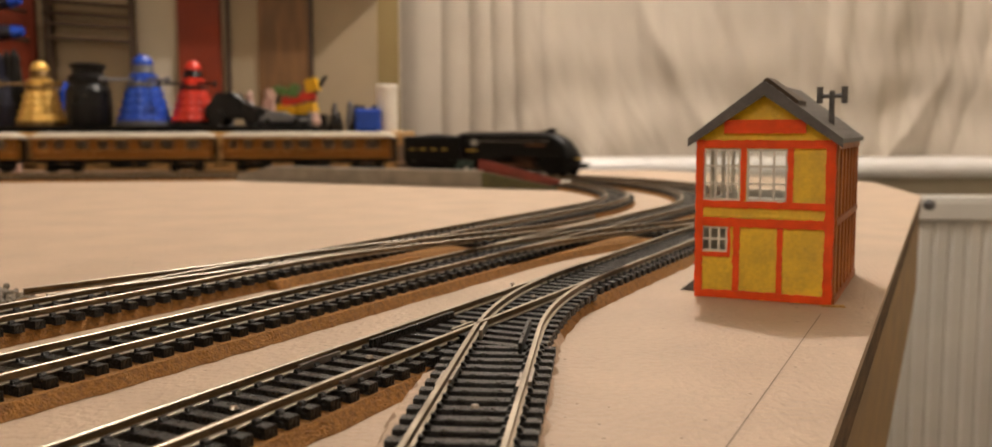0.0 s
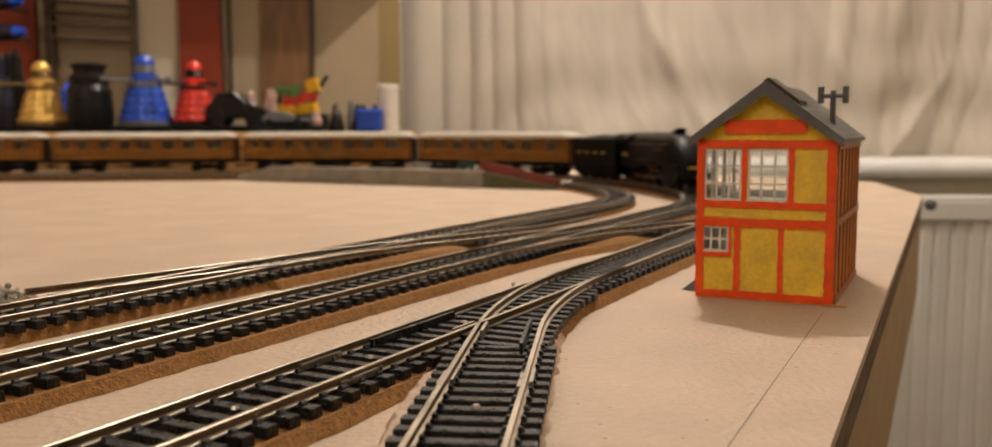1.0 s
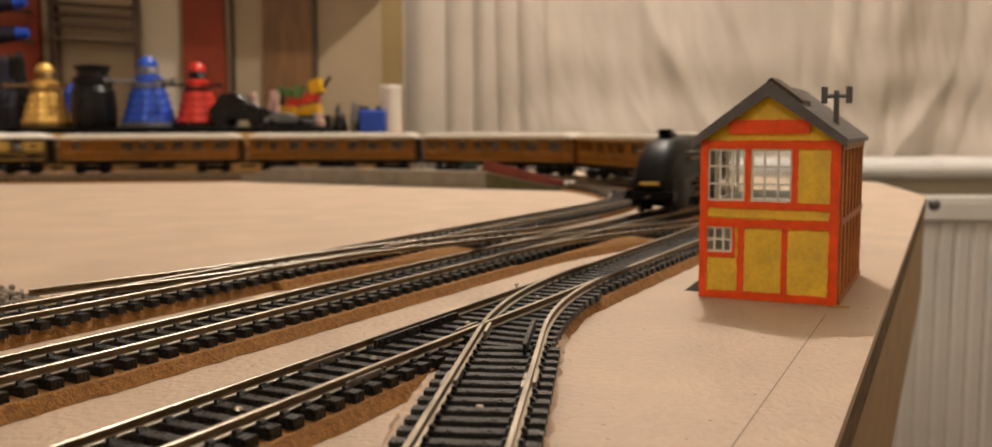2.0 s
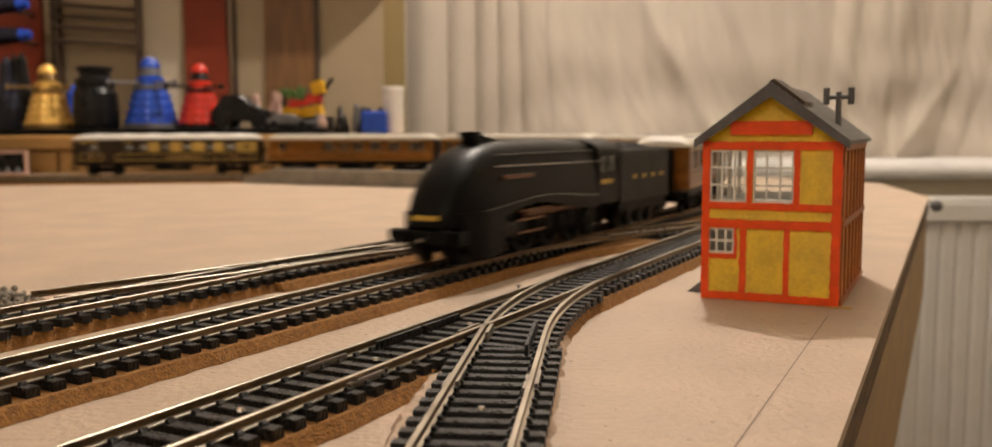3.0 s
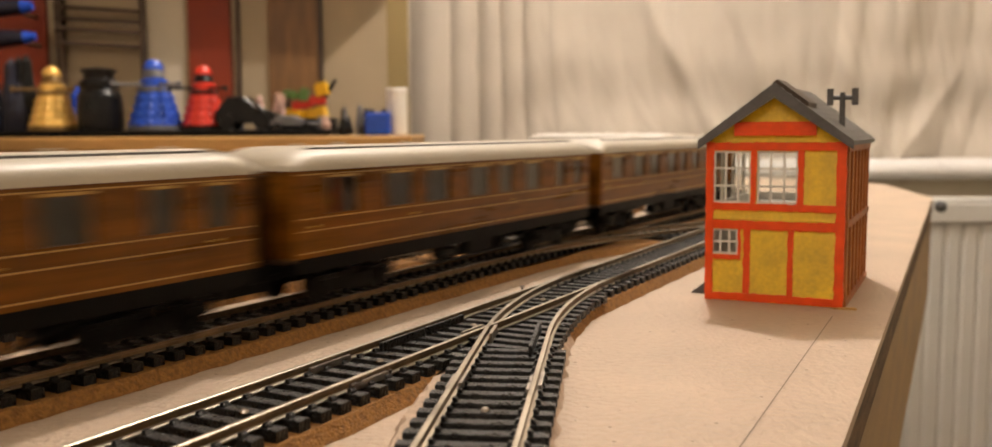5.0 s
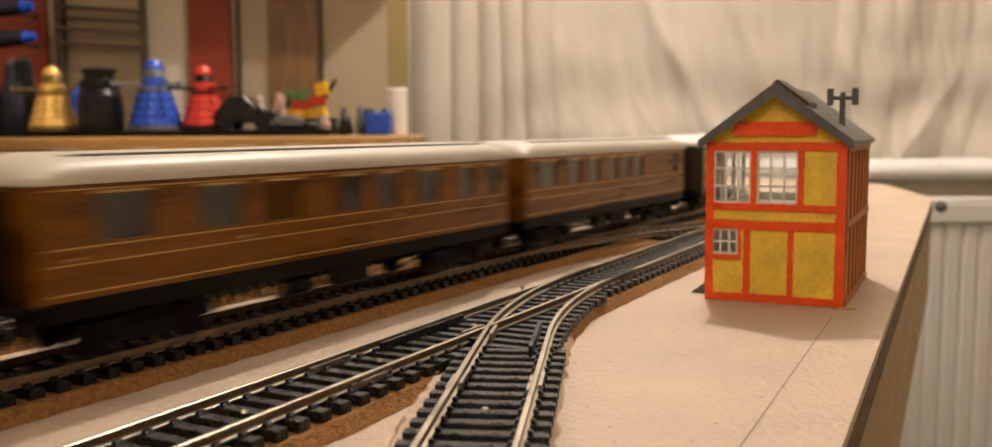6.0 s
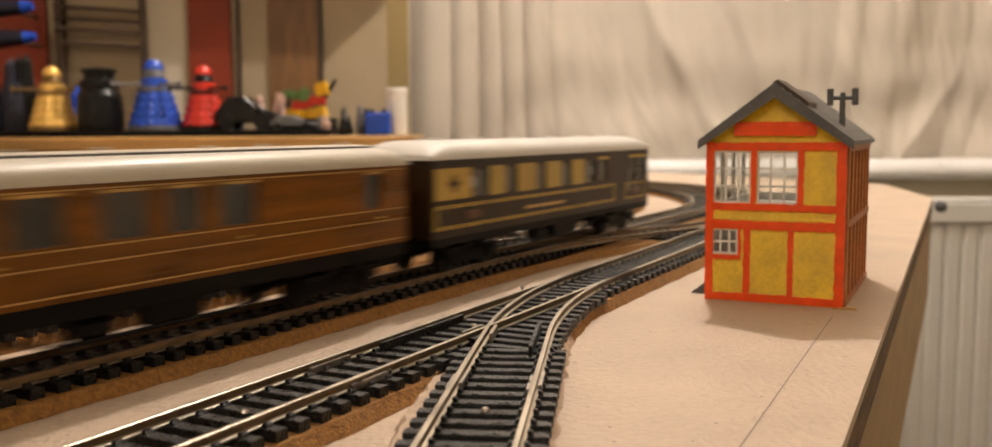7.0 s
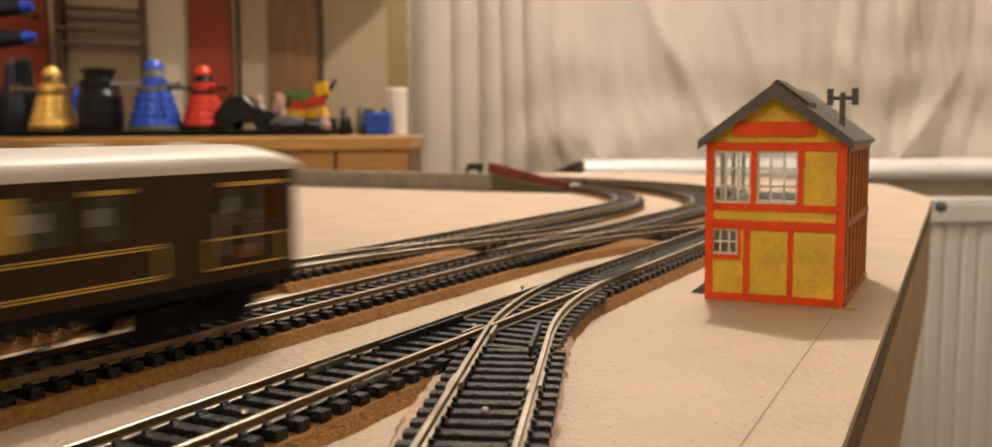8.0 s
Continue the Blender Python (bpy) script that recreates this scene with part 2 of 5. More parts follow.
def baseboard():
    """The plywood top of the layout on its softwood frame and legs."""
    b = thing("layout_baseboard", pose(0, 0, 0), "plywood layout baseboard painted pale salmon pink", "baseboard")
    corner = (0.3970, 0.8840)
    out = [(0.2377, 1.44), (0.4400, 1.108), corner, (0.0683, 0.1885), (-0.6366, -1.30), (-2.28, -1.30), (-2.28, 1.44)]
    top = bmesh.new()
    prism(top, out, "z", -0.003, 0.0)
    part("top", top, BOARD, b)
    ply = bmesh.new()
    prism(ply, out, "z", -0.013, -0.003)
    part("plywood", ply, PLYEDGE, b, "rough-sawn plywood edge")
    # frame batten under the sloping right-hand edge
    def batten(p, q, z0, z1, inset, w):
        d = Vector((q[0] - p[0], q[1] - p[1])).normalized()
        n = Vector((-d.y, d.x))
        bm = bmesh.new()
        a0, a1 = Vector(p) + n * inset, Vector(q) + n * inset
        prism(bm, [tuple(a0), tuple(a1), tuple(a1 + n * w), tuple(a0 + n * w)], "z", z0, z1)
        return bm
    part("batten", batten((-0.6366, -1.30), corner, -0.09, -0.013, 0.001, 0.03), FASCIA, b, "bare softwood batten")
    part("batten", batten(corner, (0.4400, 1.108), -0.09, -0.013, 0.001, 0.03), FASCIA, b, "bare softwood batten")
    part("batten", bx(-2.28, -0.67, -1.299, -1.27, -0.09, -0.013), FASCIA, b, "bare softwood batten")
    for x, y in ((0.28, 0.78), (0.24, 1.32), (-0.75, -1.22), (-2.0, -1.22), (-2.0, 1.1)):
        part("leg", bx(x - 0.025, x + 0.025, y - 0.025, y + 0.025, FLOOR_Z, -0.013), FASCIA, b)
    ln = bmesh.new()
    a, c = Vector((0.0256, 0.1423, 0)), Vector((0.1118, 0.3218, 0))
    d = (c - a).normalized()
    n = Vector((-d.y, d.x, 0)) * 0.00017
    ln.faces.new([ln.verts.new(p + Vector((0, 0, 0.00015))) for p in (a - n, c - n, c + n, a + n)])
    part("pencil_line", ln, PENCIL, b, "thin drawn pencil line")


baseboard()

# ---- track ----
RAIL_PROFILE = ((-0.0011, 0.0), (0.0011, 0.0), (0.0011, 0.0004), (0.0004, 0.0007), (0.0004, 0.0016), (0.00062, 0.0018),
                (0.00062, 0.0024), (0.00045, 0.0025), (-0.00045, 0.0025), (-0.00062, 0.0024), (-0.00062, 0.0018), (-0.0004, 0.0016),
                (-0.0004, 0.0007), (-0.0011, 0.0004))


def rail(name, pts, parent, label="", taper=0):
    bm = bmesh.new()
    rings = []
    for i, (x, y, h) in enumerate(pts):
        k = 1.0
        if taper and i < taper:
            k = 0.3 + 0.7 * i / taper
        rings.append([(x + u * k * math.cos(h), y - u * k * math.sin(h), RZ - 0.0025 + w) for u, w in RAIL_PROFILE])
    loft(bm, rings, caps=False)
    bm.faces.ensure_lookup_table()
    # Sides take a darker metal: dirt plus their dark reflection put into the colour.
    for i, f in enumerate(bm.faces):
        if i % len(RAIL_PROFILE) in (3, 4, 5, 9, 10, 11):
            f.material_index = 1
    bmesh.ops.holes_fill(bm, edges=[e for e in bm.edges if e.is_boundary], sides=0)
    return part(name, bm, [RAILTOP, RAILSIDE], parent, label)


def sleeper_mesh(length=0.0285, detail=True):
    bm = bmesh.new()
    w = 0.0018
    prof = [(-w, 0.0), (w, 0.0), (w - 0.0001, 0.00235), (w - 0.00022, 0.0025), (-w + 0.00022, 0.0025), (-w + 0.0001, 0.00235)]
    l = length / 2
    loft(bm, [[(x, y, z) for y, z in prof] for x in (-l, l)])
    if detail:
        for s in (-1, 1):
            for e in (-1, 1):
                x = s * GAUGE2 + e * 0.0017
                loft(bm, [[(x - 0.0007, -0.0011, 0.0024), (x + 0.0007, -0.0011, 0.0024), (x + 0.0007, 0.0011, 0.0024), (x - 0.0007, 0.0011, 0.0024)],
                          [(x - 0.0004 - e * 0.0003, -0.0008, 0.0034), (x + 0.0004 - e * 0.0003, -0.0008, 0.0034),
                           (x + 0.0004 - e * 0.0003, 0.0008, 0.0034), (x - 0.0004 - e * 0.0003, 0.0008, 0.0034)]])
    me = bpy.data.meshes.new("sleeper")
    bmesh.ops.recalc_face_normals(bm, faces=bm.faces)
    bm.to_mesh(me)
    bm.free()
    me.materials.append(SLEEPER)
    return me


SLEEPER_MESH = sleeper_mesh()
LONG_SLEEPERS = {}


def place_sleeper(parent, x, y, h, length=0.0285):
    key = round(length, 3)
    if key not in LONG_SLEEPERS:
        LONG_SLEEPERS[key] = SLEEPER_MESH if key == 0.028 or key == 0.029 else sleeper_mesh(length, False)
    ob = new("sleeper", LONG_SLEEPERS[key])
    ob.parent = parent
    j = random.uniform(-0.6, 0.6)
    ob.matrix_basis = pose(x, y, UZ - 0.0001, 0, 0, -math.degrees(h) + j)
    return ob


PITCH = 0.0070


def every(pts, pitch, start=0.0):
    """Places at even steps along a path."""
    out, acc, nxt = [], 0.0, start
    for p, q in zip(pts, pts[1:]):
        d = math.hypot(q[0] - p[0], q[1] - p[1])
        while nxt <= acc + d:
            k = (nxt - acc) / d
            out.append((p[0] + k * (q[0] - p[0]), p[1] + k * (q[1] - p[1]), p[2] + k * (q[2] - p[2])))
            nxt += pitch
        acc += d
    return out


def underlay(parent, pts, half=0.0164, material=CORK, z=UZ, label="", rough=0.0006):
    bm = bmesh.new()
    rings = []
    for x, y, h in pts:
        a = half + rough * noise.noise((x * 160, y * 160, 1)) * 1.6
        c = min(half, 0.0122) + rough * noise.noise((x * 160, y * 160, 9)) * 1.6
        cr, sr = math.cos(h), math.sin(h)
        rings.append([(x + u * cr, y - u * sr, w) for u, w in ((-c - 0.0022, 0.0001), (a + 0.0022, 0.0001), (a, z), (-c, z))])
    loft(bm, rings)
    return part("underlay", bm, material, parent, label or "brown cork underlay strip")


def track(name, pts, label, group="tracks", near=None, cork=0.0164, skip=None, wide=None):
    """Rails on plastic sleepers on cork. near(x, y) tells which sleepers are pieces of their own."""
    t = thing(name, pose(0, 0, 0), label, "track", group)
    for o in (-GAUGE2, GAUGE2):
        rail("rail", side(pts, o), t)
    if cork:
        underlay(t, pts, cork)
    rest = bmesh.new()
    for x, y, h in every(pts, PITCH, 0.002):
        if skip and skip(x, y):
            continue
        extra = wide(x, y) if wide else 0.0
        if near and near(x, y):
            place_sleeper(t, x + extra / 2 * math.cos(h), y - extra / 2 * math.sin(h), h, 0.0285 + extra)
        else:
            m = pose(x, y, UZ, 0, 0, -math.degrees(h))
            for v in box(rest, -0.01425, 0.01425, -0.0018, 0.0018, 0, 0.0025):
                v.co = m @ v.co
    if rest.verts:
        tagged(part("sleeper_bed", rest, SLEEPER, t), kind="stuff")
    else:
        rest.free()
    return t


def visible(x, y):
    return 0.10 < y < 0.56 and abs(x) < 0.62 * y + 0.03


INNER_OFF = -0.0625
INNER = side(MAIN, INNER_OFF)
SHEAD = 27.2
SS, SC = math.sin(radians(SHEAD)), math.cos(radians(SHEAD))


def on_siding(s):
    return -0.0148 + s * SS, 0.2698 + s * SC


sx_, sy_ = on_siding(-0.50)
SIDING = run(sx_, sy_, SHEAD, [("s", 0.90), ("c", 0.42, -95)])


def off_path(pts):
    """How far a place lies from a path."""
    a = np.array([(p[0], p[1]) for p in pts])
    return lambda x, y: float(np.hypot(a[:, 0] - x, a[:, 1] - y).min())


# siding that bends off the inner line and ends in bare rails
ax, ay = on_main(0.135, INNER_OFF)
STUB = run(ax, ay, HEAD + 180, [("s", 0.01), ("c", 0.44, 12), ("s", 0.058)])
# crossing from the inner line to the main line
bx_, by_ = on_main(0.055, INNER_OFF)
CROSS = run(bx_, by_, HEAD, [("s", 0.01), ("c", 0.30, 18), ("s", 0.06), ("c", 0.30, -18), ("s", 0.02)])
# from the main line to the siding that passes behind the signal box
dx_, dy_ = on_main(0.14, 0.0)
LINK = run(dx_, dy_, HEAD, [("s", 0.01), ("c", 0.30, 20), ("s", 0.06), ("c", 0.30, -20), ("s", 0.03)])
# the curve that leaves the near siding at the turnout
ex_, ey_ = on_siding(0.1275)
BRANCH = run(ex_, ey_, SHEAD + 180, [("s", 0.02), ("c", 0.30, -21), ("s", 0.20)])

from_main, from_inner, from_siding, from_branch = off_path(MAIN), off_path(INNER), off_path(SIDING), off_path(BRANCH)
from_link, from_cross = off_path(LINK), off_path(CROSS)
track("main_line_track", MAIN, "black sleepered model railway track on brown cork underlay", near=visible)
track("inner_line_track", INNER, "model railway track curving round inside the main line", near=visible, cork=0.0126)
track("stub_siding_track", STUB, "short siding track ending in bare cut rails", near=visible, skip=lambda x, y: from_inner(x, y) < 0.022)
track("crossover_track", CROSS, "crossover track between the two main lines", near=visible,
      skip=lambda x, y: min(from_inner(x, y), from_main(x, y)) < 0.024)
track("link_track", LINK, "track branching off the main line behind the signal box", near=visible,
      skip=lambda x, y: min(from_main(x, y), from_siding(x, y)) < 0.024)


def turnout_width(x, y):
    d_ = from_branch(x, y)
    return d_ if 0.002 < d_ < 0.022 and 0.20 < y < ey_ - 0.016 else 0.0


siding = track("siding_track", SIDING, "near siding track with bright nickel rails and black sleepers", near=visible, cork=0.0152, wide=turnout_width)
branch = track("turnout_track", BRANCH, "curved turnout track with black sleepers and bright rails", near=visible, cork=0,
               skip=lambda x, y: from_siding(x, y) < 0.0225)
k_ = next(i for i, p in enumerate(BRANCH) if p[1] < 0.285)
underlay(branch, BRANCH[:k_ + 1], 0.0162)
underlay(branch, BRANCH[k_:], 0.0168, PCORK, label="cork underlay painted salmon pink", rough=0.0016)


def short_rail(parent, pts, y0, y1, off, name="check_rail", material=None, h=0.0022, w=0.0005, label="black plastic check rail"):
    rings = []
    for x, y, hd in side(pts, off):
        if y0 <= y <= y1:
            c_, s_ = math.cos(hd), math.sin(hd)
            rings.append([(x + u * c_, y - u * s_, z) for u, z in ((-w, RZ - 0.0026), (w, RZ - 0.0026), (w, RZ - 0.0026 + h), (-w, RZ - 0.0026 + h))])
    bm = bmesh.new()
    loft(bm, rings)
    return part(name, bm, material or SLEEPER, parent, label)


short_rail(siding, SIDING, 0.246, 0.288, -GAUGE2 + 0.0024)
short_rail(branch, BRANCH, 0.240, 0.272, -GAUGE2 + 0.0036, h=0.0030)
for owner, pts, off in ((siding, SIDING, GAUGE2 - 0.0021), (branch, BRANCH, GAUGE2 - 0.0021)):
    short_rail(owner, pts, 0.2560, 0.2715, off, "wing_rail", RAILTOP, 0.0026, 0.00045, "bright nickel wing rail")
frog = bmesh.new()
prism(frog, [(-0.0068, 0.2738), (-0.0125, 0.2590), (-0.0085, 0.2560), (-0.0040, 0.2690)], "z", UZ + 0.002, RZ - 0.0012)
part("frog", frog, SLEEPER, siding, "black plastic frog between the crossing rails")
for pts, owner, y0, y1, off in ((SIDING, siding, 0.222, 0.240, -GAUGE2), (SIDING, siding, 0.208, 0.226, GAUGE2), (BRANCH, branch, 0.204, 0.220, -GAUGE2),
                                (BRANCH, branch, 0.206, 0.222, GAUGE2)):
    for e in (-1, 1):
        short_rail(owner, pts, y0, y1, off + e * 0.0012, "fishplate", STEEL, 0.0016, 0.0004, "bright steel rail joiner")


# ---- signal box ----
def clapboard(bm, x0, x1, z0, z1, y, pitch=0.00195, lap=0.0006):
    """Lapped boards on a wall that faces -y."""
    n = max(1, round((z1 - z0) / pitch))
    h = (z1 - z0) / n
    for i in range(n):
        a = z0 + i * h
        loft(bm, [[(x, y - lap, a), (x, y - 0.0001, a + h), (x, y + 0.001, a + h), (x, y + 0.001, a)] for x in (x0, x1)])


def hand_painted(x0, x1, y0, y1, z0, z1, wob=0.00042):
    """A painted strip whose edges waver a little."""
    bm = bmesh.new()
    along_x = (x1 - x0) > (z1 - z0)
    n = max(2, round(max(x1 - x0, z1 - z0) / 0.0018))
    rings = []
    for i in range(n + 1):
        k = i / n
        if along_x:
            x = x0 + k * (x1 - x0)
            a = wob * noise.noise((x * 420, z0 * 900, 3))
            b = wob * noise.noise((x * 420, z1 * 900, 7))
            rings.append([(x, y0, z0 + a), (x, y1, z0 + a), (x, y1, z1 + b), (x, y0, z1 + b)])
        else:
            z = z0 + k * (z1 - z0)
            a = wob * noise.noise((z * 420, x0 * 900, 3))
            b = wob * noise.noise((z * 420, x1 * 900, 7))
            rings.append([(x0 + a, y0, z), (x1 + b, y0, z), (x1 + b, y1, z), (x0 + a, y1, z)])
    loft(bm, rings)
    return bm


def glazing(parent, x0, x1, z0, z1, y, cols, rows):
    """White window with glazing bars and a pane between each."""
    w = part("window", hand_painted(x0, x1, y, y + 0.0008, z0, z0 + 0.0009, 0.0), WHITEBAR, parent, "white-framed multi-pane window")
    fr = 0.0008
    part("frame", bx(x0, x1, y, y + 0.0008, z1 - fr, z1), WHITEBAR, w)
    for x in (x0, x1 - fr):
        part("frame", bx(x, x + fr, y, y + 0.0008, z0 + 0.0009, z1 - fr), WHITEBAR, w)
    for i in range(1, cols):
        x = x0 + (x1 - x0) * i / cols
        part("glazing_bar", bx(x - 0.0004, x + 0.0004, y + 0.0001, y + 0.0007, z0 + 0.0009, z1 - fr), WHITEBAR, w)
    for j in range(1, rows):
        z = z0 + (z1 - z0) * j / rows
        part("glazing_bar", bx(x0 + fr, x1 - fr, y + 0.0002, y + 0.0006, z - 0.0004, z + 0.0004), WHITEBAR, w)
    pane = part("pane", bx(x0 + fr, x1 - fr, y + 0.0009, y + 0.0012, z0 + 0.0009, z1 - fr), CGLASS, w, "clear window pane")
    pane.visible_shadow = False
    return w


def signal_box():
    b = thing("signal_box", pose(0.0985, 0.3483, 0, 0, 0, -25.6), "model signal box with yellow boards, orange-red frames and grey roof", "model building")
    w, d, e, a, t = 0.0246, 0.083, 0.0595, 0.0780, 0.0012
    # front wall: yellow lapped boards with real openings
    X = lambda mm: -0.0246 + mm / 1000
    wall = bmesh.new()
    for x0, x1, z0, z1 in ((0, 49.2, 0, 17.5), (0, 1.6, 17.5, 27), (12, 49.2, 17.5, 27), (0, 49.2, 27, 36.6), (0, 2.2, 36.6, 56.2),
                           (16, 18.4, 36.6, 56.2), (33, 49.2, 36.6, 56.2), (0, 49.2, 56.2, 59.5)):
        clapboard(wall, X(x0), X(x1), z0 / 1000, z1 / 1000, t * 0)
    n = 10
    for i in range(n):
        z0, z1 = e + (a - e) * i / n, e + (a - e) * (i + 1) / n
        h0 = w * (1 - i / n)
        h1 = w * (1 - (i + 1) / n) + 0.0002
        loft(wall, [[(-h0, -0.00045, z0), (-h0, 0.001, z0), (h0, 0.001, z0), (h0, -0.00045, z0)],
                    [(-h1, -0.0001, z1), (-h1, 0.001, z1), (h1, 0.001, z1), (h1, -0.0001, z1)]])
    part("front_wall", wall, YELLOW, b, "mustard yellow lapped boards")
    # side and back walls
    # Right-hand wall in an even ochre, darker and redder than the front boards.
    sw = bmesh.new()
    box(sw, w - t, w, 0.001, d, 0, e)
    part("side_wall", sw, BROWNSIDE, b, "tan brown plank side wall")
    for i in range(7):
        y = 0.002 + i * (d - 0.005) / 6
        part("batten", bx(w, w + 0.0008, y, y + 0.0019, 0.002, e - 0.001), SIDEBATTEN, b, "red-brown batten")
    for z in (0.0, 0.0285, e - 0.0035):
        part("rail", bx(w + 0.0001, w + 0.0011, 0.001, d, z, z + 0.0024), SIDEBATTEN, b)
    lw = bmesh.new()
    box(lw, -w, -w + t, 0.001, d, 0, 0.036)
    box(lw, -w, -w + t, 0.001, d, 0.056, e)
    for i in range(5):
        y = 0.001 + i * (d - 0.003) / 4
        box(lw, -w, -w + t, y, y + 0.002, 0.036, 0.056)
    part("side_wall", lw, WHITEBAR, b)
    bw = bmesh.new()
    box(bw, -w + t, w - t, d - t, d, 0, 0.012)
    box(bw, -w + t, w - t, d - t, d, 0.030, 0.036)
    for x in (-w + t, -0.001, w - t - 0.002):
        box(bw, x, x + 0.002, d - t, d, 0.036, 0.056)
    prism(bw, [(-w + t, 0.056), (w - t, 0.056), (w - t, e), (0, a), (-w + t, e)], "y", d - t, d)
    part("back_wall", bw, WHITEBAR, b)
    part("lining", bx(w - t - 0.0006, w - t - 0.0001, 0.002, d - t, 0.001, e), WHITEBAR, b, "white inside lining")
    part("upper_floor", bx(-w + t, w - t, 0.001, d - t, 0.0315, 0.0325), WHITEBAR, b)
    # orange-red framing on the front
    Y0, Y1 = -0.0011, 0.0002
    for x0, x1, z0, z1 in ((0, 2.3, 0, 59.5), (46.6, 49.3, 0, 59.5)):
        part("corner_post", hand_painted(X(x0) - 0.0003, X(x1) + 0.0002, Y0 - 0.0002, Y1, z0 / 1000, z1 / 1000), ORANGE, b, "orange-red post")
    for x0, x1, z0, z1 in ((2.3, 46.6, 56.4, 59.3), (2.3, 46.6, 34.2, 36.8), (2.3, 46.6, 27.2, 30.4), (2.3, 46.6, 0.2, 3.0)):
        part("beam", hand_painted(X(x0), X(x1), Y0, Y1, z0 / 1000, z1 / 1000), ORANGE, b, "orange-red beam")
    for x0, x1, z0, z1 in ((16.2, 18.2, 36.8, 56.4), (32.9, 35.0, 36.8, 56.4), (13.9, 16.3, 3.0, 27.2), (29.9, 31.9, 3.0, 27.2), (11.8, 12.9, 16.2, 27.2)):
        part("post", hand_painted(X(x0), X(x1), Y0 + 0.0001, Y1, z0 / 1000, z1 / 1000), ORANGE, b, "orange-red post")
    part("window_sill", hand_painted(X(2.3), X(12.9), Y0, Y1, 0.0156, 0.0173), ORANGE, b)
    part("name_board", hand_painted(X(9.9), X(39.0), -0.0016, 0.0, 0.0618, 0.0668, 0.0001), ORANGE, b, "blank orange-red name board")
    glazing(b, X(2.2), X(16.1), 0.0367, 0.0562, -0.0002, 3, 3)
    glazing(b, X(18.3), X(32.9), 0.0367, 0.0562, -0.0002, 3, 3)
    glazing(b, X(1.9), X(11.8), 0.0174, 0.0271, -0.0002, 3, 2)
    # roof: two slabs, barge boards, ridge vent
    ov, fr = 0.0024, 0.0038
    k = (a - e) / w
    for s in (-1, 1):
        bm = bmesh.new()
        ex, ez = (w + ov), e - k * ov + 0.0006
        prism(bm, [(0, a + 0.0006), (s * ex, ez), (s * ex, ez + 0.0016), (0, a + 0.0024)], "y", -fr, d + fr)
        part("roof_slope", bm, SLATE, b, "slate grey roof slope")
        bm = bmesh.new()
        prism(bm, [(0, a + 0.0028), (s * (ex + 0.0004), ez + 0.0018), (s * (ex + 0.0004), ez - 0.0014), (0, a - 0.0026)], "y", -fr - 0.0011, -fr)
        part("barge_board", bm, SLATE, b, "grey barge board")
        for i in range(9):
            u = (i + 0.7) / 9.2
            x, z = s * ex * u, a + 0.0024 + (ez - a - 0.0008) * u
            bm = bmesh.new()
            prism(bm, [(x, z + 0.0003), (x + s * 0.0004, z - 0.0002), (x - s * 0.0006, z + 0.0002)], "y", -fr + 0.0002, d + fr - 0.0002)
            part("slate_course", bm, SLATE, b)
    vent = bmesh.new()
    prism(vent, [(-0.0018, a + 0.0030), (0, a + 0.0042), (0.0112, a + 0.0036 - k * 0.0105), (0.0112, a + 0.0014 - k * 0.0105), (0, a + 0.0022)], "y", 0.001, 0.021)
    part("ridge_vent", vent, DARKP, b, "dark ridge vent")
    cp = bmesh.new()
    px, py, pz = 0.0195, 0.030, e + 0.004
    cyl(cp, (px, py, pz), (px, py, pz + 0.0145), 0.0012, 0.0010, 10)
    cyl(cp, (px - 0.0042, py, pz + 0.0125), (px + 0.0042, py, pz + 0.0125), 0.0009, seg=10)
    for s in (-1, 1):
        cyl(cp, (px + s * 0.0045, py, pz + 0.0096), (px + s * 0.0045, py, pz + 0.0160), 0.0012, seg=10)
    part("stove_pipe", cp, SLATE, b, "grey H-shaped stove pipe")
    st = bmesh.new()
    prism(st, [(-w - 0.0085, 0.0), (-w - 0.0003, 0.0), (-w - 0.0003, 0.0052), (-w - 0.0030, 0.0046)], "y", 0.010, 0.044)
    part("ramp", st, SLATE, b, "grey entrance ramp")


signal_box()


# ---- locomotive, tender and coaches; x runs forward, z up from the rails ----
def disc_wheel(name, parent, x, y, r, spokes=0, thick=0.0028, material=FRAMEBLACK):
    bm = bmesh.new()
    s = 1 if y > 0 else -1
    if spokes:
        n = 28
        prof = [(r - 0.0022, -thick / 2), (r, -thick / 2), (r, thick / 2), (r - 0.0022, thick / 2)]
        rings = [[(q * math.cos(2 * math.pi * i / n), w, q * math.sin(2 * math.pi * i / n)) for q, w in prof] for i in range(n + 1)]
        loft(bm, rings, caps=False)
        cyl(bm, (0, -thick / 2, 0), (0, thick / 2, 0), 0.0032, seg=14)
        star = []
        for i in range(spokes):
            g, hgap = 2 * math.pi * i / spokes, 0.42 * 2 * math.pi / spokes
            for q, dg in ((0.0031, -hgap), (r - 0.0020, -0.05), (r - 0.0020, 0.05)):
                star.append((q * math.cos(g + dg), q * math.sin(g + dg)))
        prism(bm, star, "y", -0.0006, 0.0006)
        cyl(bm, (0.0052, 0, 0), (0.0052, s * 0.0032, 0), 0.0013, seg=10)
    else:
        cyl(bm, (0, -thick / 2, 0), (0, thick / 2, 0), r, seg=22)
        cyl(bm, (0, s * thick / 2, 0), (0, s * (thick / 2 + 0.0008), 0), r * 0.35, seg=12)
    ob = part(name, bm, material, parent)
    ob.matrix_basis = pose(x, y, r)
    return ob


